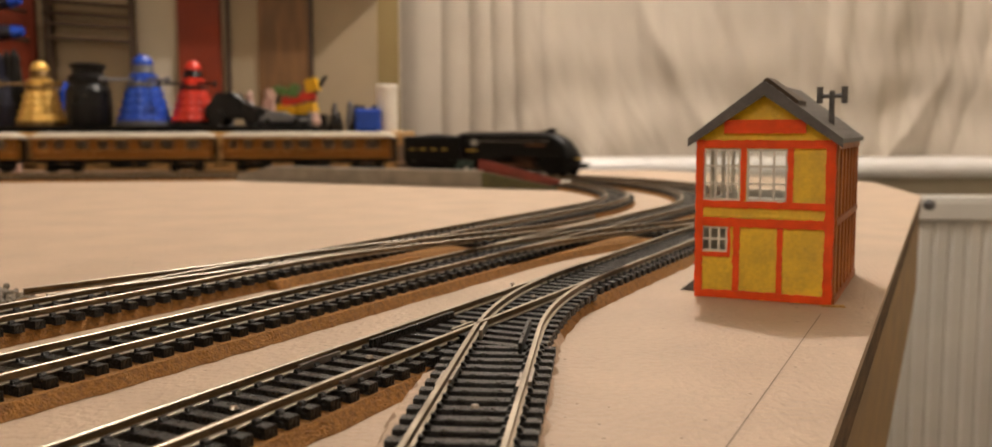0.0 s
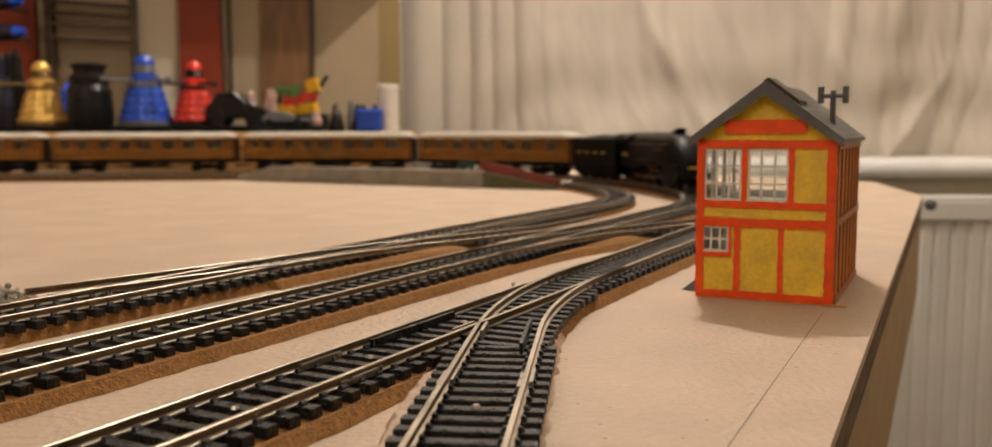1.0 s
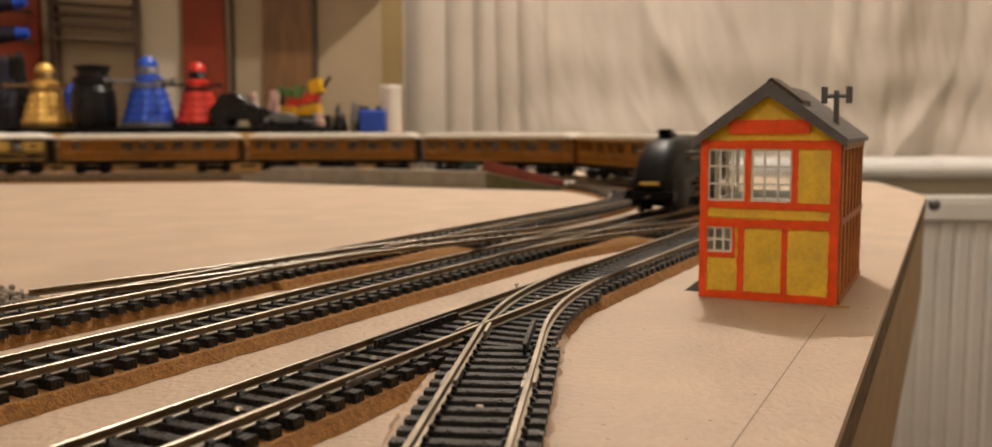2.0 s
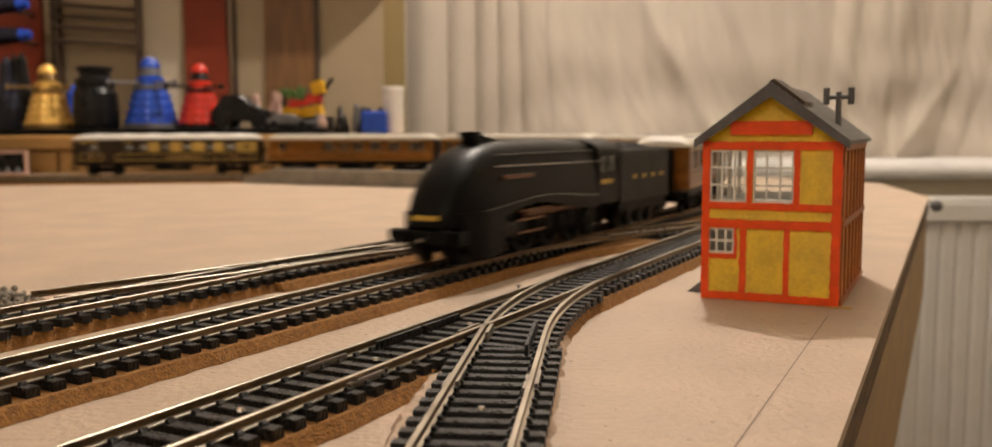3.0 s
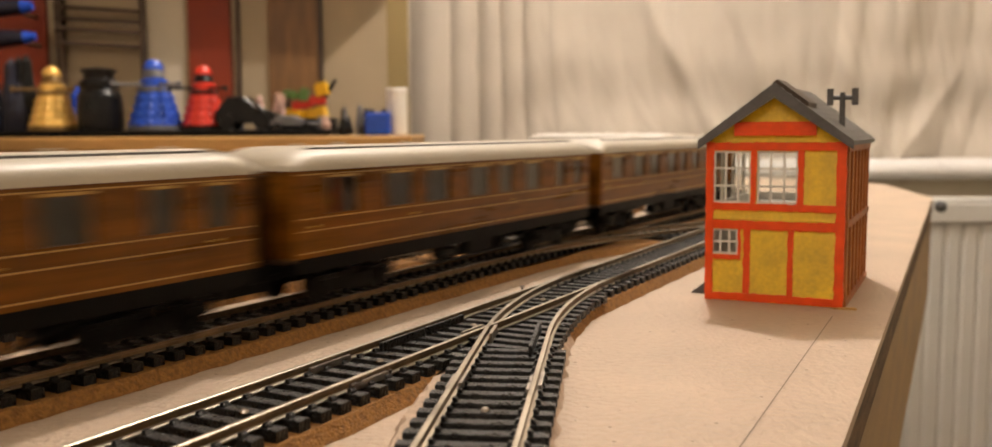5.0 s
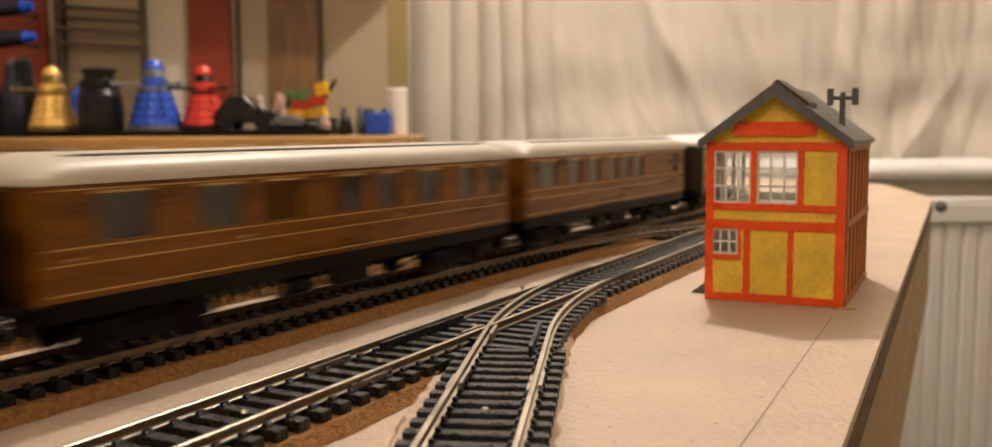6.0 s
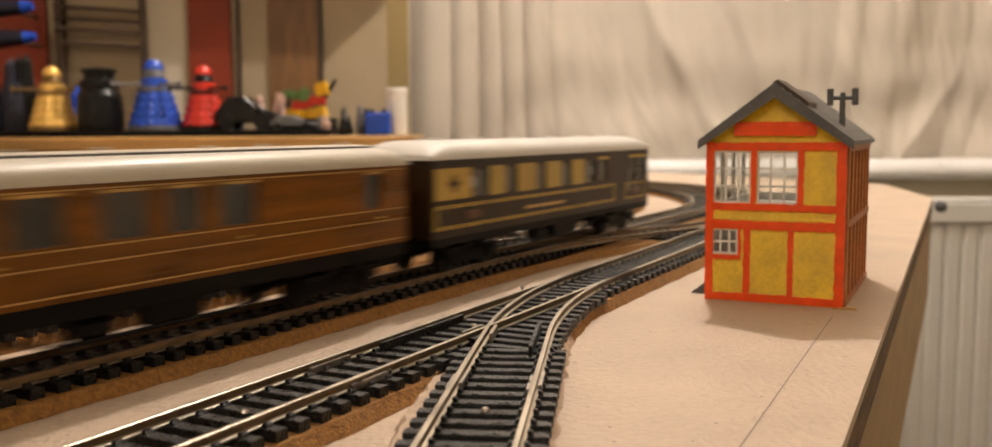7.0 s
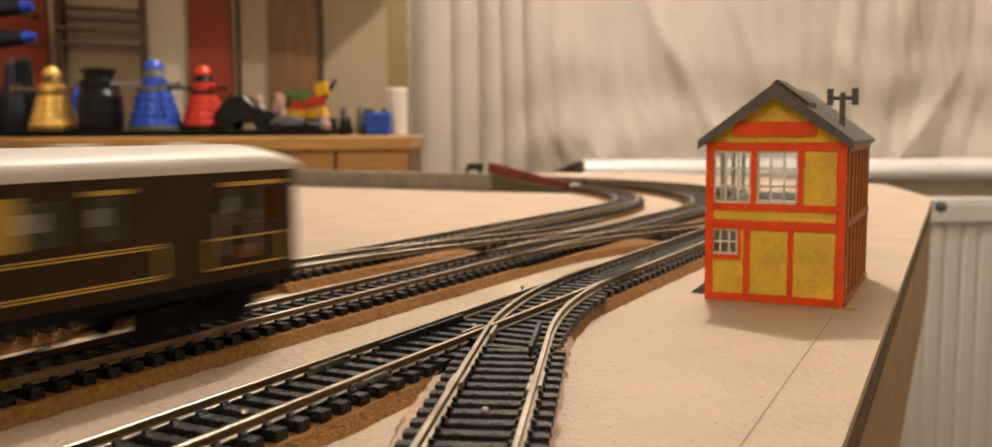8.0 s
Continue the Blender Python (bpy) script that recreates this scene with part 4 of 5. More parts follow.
def parlour_coach():
    """Umber and cream saloon with a white roof."""
    half = 0.1140
    v = thing("parlour_coach", pose(0, 0, RZ), "umber and cream saloon coach model with white roof", "railway coach")
    for s in (-1, 1):
        # from the front end: lobby, cream panel, six windows with cream panels between, lobby
        wins = [(-half + a / 1000, -half + b / 1000) for a, b in ((185, 200), (161, 172), (133, 143.5), (105, 117), (78, 90))]
        lobby = [(-half + a / 1000, -half + b / 1000) for a, b in ((62, 71), (20.5, 27.5), (7, 16))]
        bays = sorted(wins + lobby)
        coach_side(v, s, half, bays, 0.0150, 0.0450, 0.0298, 0.0402, UMBER)
        o0, o1 = sorted((s * 0.0178, s * 0.0181))
        part("cream_panel", bx(wins[0][1], half - 0.002, o0, o1, 0.0295, 0.0415), PCREAM, v, "mustard cream panel")
        for a, b in zip(wins, wins[1:]):
            part("cream_panel", bx(b[1], a[0], o0, o1, 0.0295, 0.0415), PCREAM, v, "mustard cream panel")
        for a, b in lobby:
            part("window_head", bx(a - 0.002, b + 0.002, *sorted((s * 0.0178, s * 0.0182)), 0.0408, 0.0420), GOLD, v, "gold-lined window head")
        n0, n1 = sorted((s * 0.0181, s * 0.0183))
        cr = bmesh.new()
        for dx, dz, rr in ((0, 0, 0.0022), (0, 0.0022, 0.0012), (0, -0.0022, 0.0012), (0.0026, 0, 0.0010), (-0.0026, 0, 0.0010)):
            cyl(cr, (0.099 + dx, n0, 0.0355 + dz), (0.099 + dx, n1, 0.0355 + dz), rr, seg=12)
        part("crest", cr, UMBER, v, "dark crest on the cream panel")
        for z in (0.0182, 0.0190, 0.0262, 0.0270):
            part("lining", bx(-0.0625, half - 0.002, o0, o1, z, z + 0.0004), GOLD, v, "gold lining")
        for z in (0.0182, 0.0262):
            part("lining", bx(-0.108, -0.079, o0, o1, z, z + 0.0006), GOLD, v, "gold lining")
        for x in (-0.108, -0.0796, -0.0632, half - 0.0027):
            part("lining", bx(x, x + 0.0007, o0, o1, 0.0182, 0.0272), GOLD, v, "gold lining")
        part("emblem", bx(-0.098, -0.089, n0, n1, 0.0205, 0.0242), RODRED, v, "small bronze emblem")
        part("emblem", bx(0.079, 0.089, n0, n1, 0.0212, 0.0244), RODRED, v, "small bronze emblem")
        part("name_bar", bx(0.000, 0.040, n0, n1, 0.0215, 0.0228), TEAKLINE, v, "faint gold lettering bar")
        for a, b in wins + lobby[:2]:
            part("table_lamp", bx((a + b) / 2 - 0.003, (a + b) / 2 + 0.003, *sorted((s * 0.0135, s * 0.0115)), 0.0330, 0.0372), WHITEBAR, v, "tiny white lamp shade")
        part("solebar", bx(-half, half, *sorted((s * 0.0164, s * 0.0176)), 0.0120, 0.0150), FRAMEBLACK, v)
        for x in (-0.0955, -0.0835):
            h = bmesh.new()
            cyl(h, (x, s * 0.0184, 0.022), (x, s * 0.0184, 0.034), 0.00035, seg=6)
            part("grab_rail", h, STEEL, v)
    for s in (-1, 1):
        part("end_wall", bx(*sorted((s * half, s * (half - 0.001))), -0.0168, 0.0168, 0.0150, 0.0460), UMBER, v)
    part("roof", roof_mesh(half + 0.0015, 0.0188, 0.0448, 0.0062, 0.013), ROOFWHITE, v, "clean white roof", smooth=True)
    for i in range(6):
        x = -half + 0.026 + i * (2 * half - 0.052) / 5
        b = bmesh.new()
        box(b, x - 0.005, x + 0.005, -0.0025, 0.0025, 0.0508, 0.0530)
        part("roof_vent", b, ROOFWHITE, v)
    interior(v, half, 6)
    underframe(v, half)
    return v


LOCO, DRIVERS, RODS = streamlined_locomotive()
# the casing is a little shorter than true scale length
SHORT = 0.97
for piece in LOCO.children:
    if "wheel" in piece.name:
        piece.location.x *= SHORT
    else:
        piece.data.transform(Matrix.Diagonal((SHORT, 1, 1, 1)))
TENDER = tender_wagon()
teak = teak_coach(FULL, "varnished teak railway coach model with cream roof")
COACHES = [teak] + [copy_thing(teak, pose(0, 0, RZ)) for _ in range(2)]
COACHES.append(teak_coach(BRAKE, "varnished teak brake coach model with blank van end"))
LAST = parlour_coach()


# ---- station platform on the far side ----
PX, PY, PTURN = -0.276, 1.143, -26.7


def platform():
    """Straight platform: x along it, y towards the tracks."""
    p = thing("station_platform", pose(PX, PY, 0, 0, 0, PTURN), "grey model station platform with ramped ends", "platform")
    H, L, D = 0.0170, 0.292, 0.028

    def wedge(x0, x1, h0, h1, d0, d1):
        bm = bmesh.new()
        loft(bm, [[(x, 0, 0.0002), (x, d, 0.0002), (x, d, h), (x, 0, h)] for x, h, d in ((x0, h0, d0), (x1, h1, d1))])
        return bm
    part("body", wedge(0, L, H, H, D, D), STONE, p, "grey stone-effect platform wall")
    part("ramp", wedge(-0.075, 0, 0.0008, H, D * 0.6, D), STONE, p, "grey end ramp")
    part("ramp", wedge(L, L + 0.098, H, 0.0008, D, 0.012), MOSS, p, "dull green end ramp")
    part("edging", bx(0.001, L, -0.0015, 0.006, H + 0.0001, H + 0.0016), PALE, p, "pale platform edging")
    for i in range(14):
        part("paving_slab", bx(0.002 + i * 0.0207, 0.0215 + i * 0.0207, 0.0065, D - 0.001, H + 0.0001, H + 0.0008), PALE, p)
    bm = bmesh.new()
    rings = []
    for i in range(12):
        k = i / 11
        x = L - 0.008 + 0.100 * k
        z0 = H * (1 - max(0, x - L) / 0.098) + 0.0002
        h = 0.0125 - 0.0045 * k
        y = 0.008 - 0.002 * k
        rings.append([(x, y, z0), (x, y + 0.0015, z0), (x, y + 0.0015, z0 + h), (x, y, z0 + h)])
    loft(bm, rings)
    part("fence", bm, RAMPRED, p, "dark red ramp fence")
    part("fence_post", bx(L + 0.090, L + 0.099, 0.001, 0.009, 0.0004, 0.0100), WHITEBAR, p, "white end post", bevel=0.0008)
    gx = PX + 0.262 * math.cos(radians(PTURN)) - 0.016 * math.sin(radians(PTURN))
    gy = PY + 0.262 * math.sin(radians(PTURN)) + 0.016 * math.cos(radians(PTURN))
    bn = thing("platform_bench", pose(gx, gy, H + 0.0008, 0, 0, PTURN), "tiny dark green model bench on the platform", "bench")
    part("seat", bx(-0.010, 0.010, -0.003, 0.003, 0.004, 0.006), GREENM, bn)
    part("back", bx(-0.010, 0.010, 0.003, 0.0042, 0.004, 0.011), GREENM, bn)
    for s in (-1, 1):
        part("leg", bx(s * 0.008 - 0.001, s * 0.008 + 0.001, -0.003, 0.003, 0.0, 0.004), GREENM, bn)


PALE = mat("pale_grey_paving", (0.36, 0.33, 0.28), 0.75, vary=0.1, scale=60)
GREENM = mat("dark_green_plastic", (0.01, 0.035, 0.025), 0.5)
platform()


# ---- sideboard and what stands on it ----
SB_Y, SB_TOP = 1.45, 0.0583


def sideboard():
    s = thing("sideboard", pose(0, 0, 0), "golden oak sideboard with a thick top and drawers", "sideboard")
    right = -0.142
    part("top", bx(-2.2, right, SB_Y - 0.010, 1.68, SB_TOP - 0.022, SB_TOP), OAK, s, "thick oak top", bevel=0.003)
    part("carcass", bx(-2.19, right - 0.006, SB_Y + 0.016, 1.67, FLOOR_Z, SB_TOP - 0.022), BROWNP, s)
    x = right - 0.006
    for wdt in (0.112, 0.42, 0.42, 0.42, 0.42):
        for z0, z1 in ((-0.10, SB_TOP - 0.0245), (-0.42, -0.105), (-0.78, -0.425)):
            d = part("drawer", bx(x - wdt + 0.002, x - 0.002, SB_Y, SB_Y + 0.016, z0, z1), OAK, s, "oak drawer front", bevel=0.0015)
            k = bmesh.new()
            xm = x - wdt / 2
            cyl(k, (xm, SB_Y, (z0 + z1) / 2 - 0.02), (xm, SB_Y - 0.018, (z0 + z1) / 2 - 0.02), 0.007, 0.010, 12)
            part("knob", k, BROWNP, d)
        x -= wdt


sideboard()


tray = thing("display_tray", pose(0, 0, SB_TOP), "long black tray on the sideboard under the toys", "tray")
part("base", bx(-1.10, -0.27, 1.462, 1.66, 0, 0.010), FRAMEBLACK, tray, bevel=0.002)
TRAY = SB_TOP + 0.010


def toy(name, X, h, prof, mats, label, Y=1.54, seg=28):
    """A plain tapered toy, one mesh: profile rows of radius, height and material."""
    bm = bmesh.new()
    for (r0, z0, m0), (r1, z1, m1) in zip(prof, prof[1:]):
        ring0 = [(r0 * math.cos(2 * math.pi * i / seg), r0 * math.sin(2 * math.pi * i / seg), z0) for i in range(seg)]
        ring1 = [(r1 * math.cos(2 * math.pi * i / seg), r1 * math.sin(2 * math.pi * i / seg), z1) for i in range(seg)]
        loft(bm, [ring0, ring1], mi=m0, caps=False)
    bmesh.ops.remove_doubles(bm, verts=bm.verts, dist=1e-5)
    bmesh.ops.holes_fill(bm, edges=[e for e in bm.edges if e.is_boundary], sides=0)
    ob = part(name, bm, mats, None)
    ob.matrix_basis = pose(X, Y, TRAY if X < -0.3 else SB_TOP)
    return tagged(ob, label, "toy")


GOLDP = mat("gold_plastic", (0.80, 0.50, 0.13), 0.33, metal=0.45, vary=0.12, scale=60)
BRONZEP = mat("dull_bronze_plastic", (0.22, 0.13, 0.04), 0.4, metal=0.4)
BLACKP = mat("black_plastic", (0.008, 0.008, 0.009), 0.3, spec=0.3, vary=0.2, scale=60)
GREYP = mat("grey_plastic", (0.16, 0.16, 0.17), 0.4, vary=0.15, scale=60)
BLUEP = mat("bright_blue_plastic", (0.006, 0.065, 0.50), 0.35, vary=0.12, scale=60)
REDPL = mat("bright_red_plastic", (0.60, 0.022, 0.006), 0.35, vary=0.12, scale=60)
YELP = mat("yellow_plastic", (0.75, 0.42, 0.01), 0.35, vary=0.08, scale=60)
GREENP = mat("green_plastic", (0.10, 0.20, 0.05), 0.4, vary=0.1, scale=60)
PINKP = mat("pale_pink_plastic", (0.55, 0.36, 0.30), 0.5, vary=0.1, scale=60)
NAVYP = mat("navy_plastic", (0.008, 0.010, 0.028), 0.4, vary=0.2, scale=60)


def cone_toy(X, r, h, body, neck, label, Y=1.54):
    """Cone with a knobbly skirt, a collar, a ringed neck and a dome, all one mesh."""
    seg, bm, rings = 60, bmesh.new(), []
    prof = [(r * 1.06, 0.0), (r * 1.06, h * 0.07)]
    rows = 24
    for i in range(rows + 1):
        k = i / rows
        prof.append((r * (1.0 - 0.38 * k), h * (0.08 + 0.46 * k)))
    skirt = len(prof)
    prof += [(r * 0.64, h * 0.55), (r * 0.64, h * 0.60), (r * 0.56, h * 0.61), (r * 0.54, h * 0.70), (r * 0.40, h * 0.73), (r * 0.44, h * 0.76), (r * 0.37, h * 0.79),
             (r * 0.41, h * 0.81), (r * 0.36, h * 0.84), (r * 0.40, h * 0.85), (r * 0.37, h * 0.91), (r * 0.26, h * 0.97), (r * 0.10, h * 0.995), (r * 0.01, h)]
    for n, (q, z) in enumerate(prof):
        ring = []
        for i in range(seg):
            g = 2 * math.pi * i / seg
            bulge = 0.0
            if 2 <= n < skirt:
                k = (n - 2) / rows
                bulge = 0.085 * r * max(0.0, math.cos(12 * g)) * max(0.0, math.sin(8 * math.pi * k)) ** 0.8
            ring.append(((q + bulge) * math.cos(g), (q + bulge) * math.sin(g), z))
        rings.append(ring)
    loft(bm, rings)
    body_faces = len(bm.faces)
    for x, tip in ((-0.3, -1.25), (0.3, 1.05)):
        cyl(bm, (x * r, -r * 0.5, h * 0.64), (tip * r, -r * 0.9, h * 0.63), r * 0.06, seg=8)
        cyl(bm, (tip * r, -r * 0.9, h * 0.63), (tip * r * 1.12, -r * 0.95, h * 0.63), r * 0.12, seg=8)
    bm.faces.ensure_lookup_table()
    for n, f in enumerate(bm.faces):
        z = f.calc_center_median().z / h
        if n >= body_faces or z < 0.07 or 0.545 < z < 0.61 or 0.72 < z < 0.85:
            f.material_index = 1
    ob = part("cone_toy", bm, [body, neck], None)
    ob.matrix_basis = pose(X, Y, TRAY, 0, 0, 7)
    return tagged(ob, label, "toy")


cone_toy(-0.732, 0.037, 0.104, GOLDP, BRONZEP, "gold plastic cone-shaped toy with studded skirt")
cone_toy(-0.566, 0.041, 0.114, BLUEP, GREYP, "bright blue cone-shaped toy with domed top")
cone_toy(-0.486, 0.035, 0.104, REDPL, BLACKP, "bright red cone-shaped toy with domed top")
# A toy of the same kind as the cones, simplified to a rounded shape.
toy("black_rounded_toy", -0.655, 0.1, [(0.033, 0, 0), (0.035, 0.004, 0), (0.036, 0.030, 0), (0.034, 0.056, 0), (0.029, 0.066, 0), (0.031, 0.070, 0), (0.031, 0.078, 0), (0.024, 0.083, 0),
                               (0.024, 0.090, 0), (0.028, 0.093, 0), (0.028, 0.098, 0), (0.015, 0.101, 0), (0.001, 0.101, 0)],
    [BLACKP], "glossy black rounded toy beside the gold cone")
toy("white_canister", -0.177, 0.08, [(0.0165, 0, 0), (0.0170, 0.004, 0), (0.0170, 0.066, 0), (0.0178, 0.067, 0), (0.0178, 0.074, 0), (0.0165, 0.076, 0), (0.001, 0.076, 0)],
    [WHITEBAR], "white plastic canister on the sideboard", Y=1.56)


def toy_vehicle(X, Y, L, H, W, body, label, nose=0.45):
    v = thing("toy_vehicle", pose(X, Y, TRAY), label, "toy vehicle")
    b = bmesh.new()
    prism(b, [(-L / 2, H * 0.2), (L / 2, H * 0.2), (L / 2, H * 0.5), (L * 0.2, H * 0.6), (0.0, H), (-L * 0.3, H), (-L * 0.42, H * 0.6), (-L / 2, H * 0.55)], "y", -W / 2, W / 2)
    part("body", b, body, v, bevel=0.002)
    for x in (-L * 0.3, L * 0.3):
        for s in (-1, 1):
            w = bmesh.new()
            cyl(w, (x, s * W / 2, H * 0.25), (x, s * (W / 2 + 0.006), H * 0.25), H * 0.25, seg=18)
            part("wheel", w, BLACKP, v)
    return v


toy_vehicle(-0.412, 1.53, 0.095, 0.052, 0.05, BLACKP, "dark grey toy car standing on the sideboard")
toy_vehicle(-0.335, 1.52, 0.075, 0.022, 0.04, GREYP, "low flat grey toy truck with black wheels")


def brick_model():
    v = thing("brick_model", pose(-0.318, 1.55, TRAY), "yellow, red and green toy brick model", "toy")
    rng = random.Random(8)
    spec = ((-0.022, 0.024, 0.030, 0.014, 0.014, YELP), (0.010, 0.026, 0.036, 0.016, 0.018, YELP), (-0.012, 0.040, 0.034, 0.012, 0.014, REDPL),
            (0.014, 0.046, 0.026, 0.012, 0.016, REDPL), (-0.030, 0.056, 0.022, 0.010, 0.016, GREENP), (0.022, 0.064, 0.020, 0.020, 0.016, YELP),
            (-0.008, 0.055, 0.014, 0.018, 0.014, GREENP), (-0.046, 0.050, 0.016, 0.014, 0.016, PINKP))
    box_base = bx(-0.045, 0.045, -0.012, 0.012, 0, 0.018)
    part("base", box_base, BLACKP, v)
    for x, z, w, h, d, m in spec:
        b = bmesh.new()
        box(b, -w / 2, w / 2, -d / 2, d / 2, -h / 2, h / 2)
        for q in (-0.25, 0.25):
            cyl(b, (q * w, 0, h / 2), (q * w, 0, h / 2 + 0.003), 0.003, seg=10)
        o = part("brick", b, m, v)
        o.matrix_basis = pose(x, rng.uniform(-0.004, 0.004), z, 0, rng.uniform(-15, 15), rng.uniform(-30, 30))
    a = bmesh.new()
    cyl(a, (0.020, 0, 0.045), (0.044, 0, 0.080), 0.004, 0.003, 10)
    part("arm", a, BLACKP, v)
    for q, top in ((-0.035, 0.058), (0.018, 0.070)):
        st = bmesh.new()
        cyl(st, (q, 0, 0.010), (q, 0, top), 0.003, seg=8)
        part("strut", st, BLACKP, v)


brick_model()


def odds(name, X, Y, mats, label, n, spread, zmax, seed, size=0.012):
    """A small jumble of toy pieces that stand together as one model."""
    v = thing(name, pose(X, Y, TRAY if X < -0.28 else SB_TOP), label, "toy")
    rng = random.Random(seed)
    for i in range(n):
        w, d = rng.uniform(0.6, 1.5) * size, rng.uniform(0.6, 1.2) * size
        h = rng.uniform(0.3, 1.0) * zmax
        x, y = rng.uniform(-spread, spread), rng.uniform(-0.012, 0.012)
        b = bmesh.new()
        lathe(b, [(w * 0.5, 0), (w * 0.55, h * 0.4), (w * 0.35, h * 0.7), (w * 0.3, h * 0.9), (0.001, h)], 9, centre=(x, y))
        part("piece", b, mats[i % len(mats)], v)
    return v


odds("pink_toy", -0.286, 1.51, [PINKP, GREYP], "small pale pink and grey toy", 5, 0.014, 0.024, 3)
odds("dark_toy", -0.243, 1.53, [BLACKP, GREYP], "dark grey spiky toy on the sideboard", 9, 0.022, 0.052, 5)
bt = thing("blue_toy_box", pose(-0.204, 1.53, SB_TOP), "bright blue toy box with knobbly top", "toy")
part("body", bx(-0.020, 0.020, -0.015, 0.015, 0, 0.036), BLUEP, bt, bevel=0.003)
for q in (-0.010, 0.010):
    kb = bmesh.new()
    cyl(kb, (q, 0, 0.036), (q, 0, 0.042), 0.006, 0.004, 10)
    part("knob", kb, NAVYP, bt)
odds("navy_toy", -0.800, 1.55, [NAVYP, BLACKP], "dark navy toy standing in shade", 8, 0.03, 0.125, 11, 0.034)
odds("small_blue_toy", -0.705, 1.60, [BLUEP, PINKP, GOLDP], "small blue toy behind the larger toys", 4, 0.018, 0.085, 12, 0.020)
odds("small_gold_toy", -0.618, 1.62, [GOLDP, PINKP, BLACKP], "small gold and grey toy behind the larger toys", 5, 0.022, 0.085, 13, 0.018)
odds("row_of_pieces", -0.43, 1.62, [PINKP, GREYP, GOLDP], "row of small pale toys behind the dark car", 8, 0.06, 0.068, 14, 0.02)


def display_case():
    c = thing("display_case", pose(-0.735, 1.405, 0, 0, 0, 4), "small dark case with a pale wooden frame", "case")
    part("back", bx(-0.055, 0.030, 0.006, 0.012, 0.001, 0.034), BLACKP, c)
    for x0, x1, z0, z1 in ((-0.055, 0.030, 0.0, 0.004), (-0.055, 0.030, 0.032, 0.036), (0.026, 0.030, 0.004, 0.032), (-0.055, -0.051, 0.004, 0.032)):
        part("frame", bx(x0, x1, -0.002, 0.006, z0, z1), PINKP, c)
    for i in range(5):
        b = bmesh.new()
        cyl(b, (-0.044 + 0.015 * i, 0.0, 0.004), (-0.044 + 0.015 * i, 0.0, 0.012), 0.005, 0.002, 8)
        part("piece", b, GREYP, c)


display_case()


# ---- panelled alcove behind the sideboard ----
def alcove():
    Yb = 1.94
    px = lambda u: (u - 784) / 1500 * Yb
    strips = ((-60, 70, REDP), (70, 84, BLIND), (84, 93, DARKP), (93, 216, BLIND), (216, 284, WALLC), (284, 292, BLIND), (292, 357, REDP), (357, 366, BLIND),
              (366, 371, DARKP), (371, 415, BLIND), (415, 494, BROWNP), (494, 500, DARKP), (500, 600, BLIND), (600, 632, OLIVE))
    a = thing("panelled_back", pose(0, 0, 0), "tall alcove back of cream, brown and russet panels", "panelling")
    for u0, u1, m in strips:
        dp = 0.012 if m in (DARKP, REDP) else (0.006 if m is BROWNP else 0.0)
        part("panel", bx(px(u0), px(u1) - 0.0005, Yb - dp, Yb + 0.03, FLOOR_Z, 0.70), m, a)
    part("panel", bx(-2.29, px(-60) - 0.0005, Yb - 0.012, Yb + 0.03, FLOOR_Z, 0.70), REDP, a)
    # rods of a rack across the cream panel
    r = thing("rod_rack", pose(0, 0, 0), "rack of thin dark horizontal rods", "rack")
    for y0, y1 in ((4, 14), (22, 30), (38, 46), (60, 68)):
        b = bmesh.new()
        Yr = Yb - 0.03
        z = lambda v: 0.0641 + (201.5 - v) / 1500 * Yr
        cyl(b, ((80 - 784) / 1500 * Yr, Yr, z(y0)), ((217 - 784) / 1500 * Yr, Yr, z(y1)), 0.0045, seg=10)
        part("rod", b, DARKP, r)
    for u in (88, 216):
        X_ = (u - 784) / 1500 * (Yb - 0.03)
        part("upright", bx(X_ - 0.004, X_ + 0.004, Yb - 0.032, Yb - 0.012, FLOOR_Z, 0.45), DARKP, r)
    # unseen shelf added above to shade the upper panels; its angled end slants the shadow
    s = thing("wall_shelf", pose(0, 0, 0), "unseen oak shelf added above to shade the panels", "shelf")
    slab = bmesh.new()
    prism(slab, [(-2.2, 1.849), (-0.268, 1.849), (-0.200, 1.892), (-0.200, Yb - 0.013), (-2.2, Yb - 0.013)], "z", 0.42, 0.44)
    part("board", slab, OAK, s, "oak board with an angled end")
    for X_ in (-1.6, -1.0, -0.5):
        part("bracket", bx(X_ - 0.008, X_ + 0.008, 1.88, Yb - 0.013, 0.39, 0.42), BROWNP, s)
    # toys that hang at the left
    for k, (u, v) in enumerate(((18, 8), (20, 55))):
        Yt = 1.80
        t = thing("hanging_toy", pose((u - 784) / 1500 * Yt, Yt, 0.0641 + (201.5 - v) / 1500 * Yt), "dark navy toy with blue tip on the rack", "toy")
        b = bmesh.new()
        cyl(b, (-0.06, 0, 0.0), (0.015, 0, 0.004), 0.020, 0.013, 14)
        part("body", b, NAVYP, t, bevel=0.0)
        b = bmesh.new()
        cyl(b, (0.015, 0, 0.004), (0.034, 0, 0.006), 0.0125, 0.008, 14)
        part("tip", b, BLUEP, t)
        b = bmesh.new()
        cyl(b, (-0.02, 0.0, 0.0), (-0.02, Yb - 0.012 - Yt, 0.0), 0.004, seg=8)
        part("peg", b, DARKP, t)


OLIVE = mat("olive_wall_paint", (0.30, 0.22, 0.09), 0.7, vary=0.06, scale=6)
alcove()


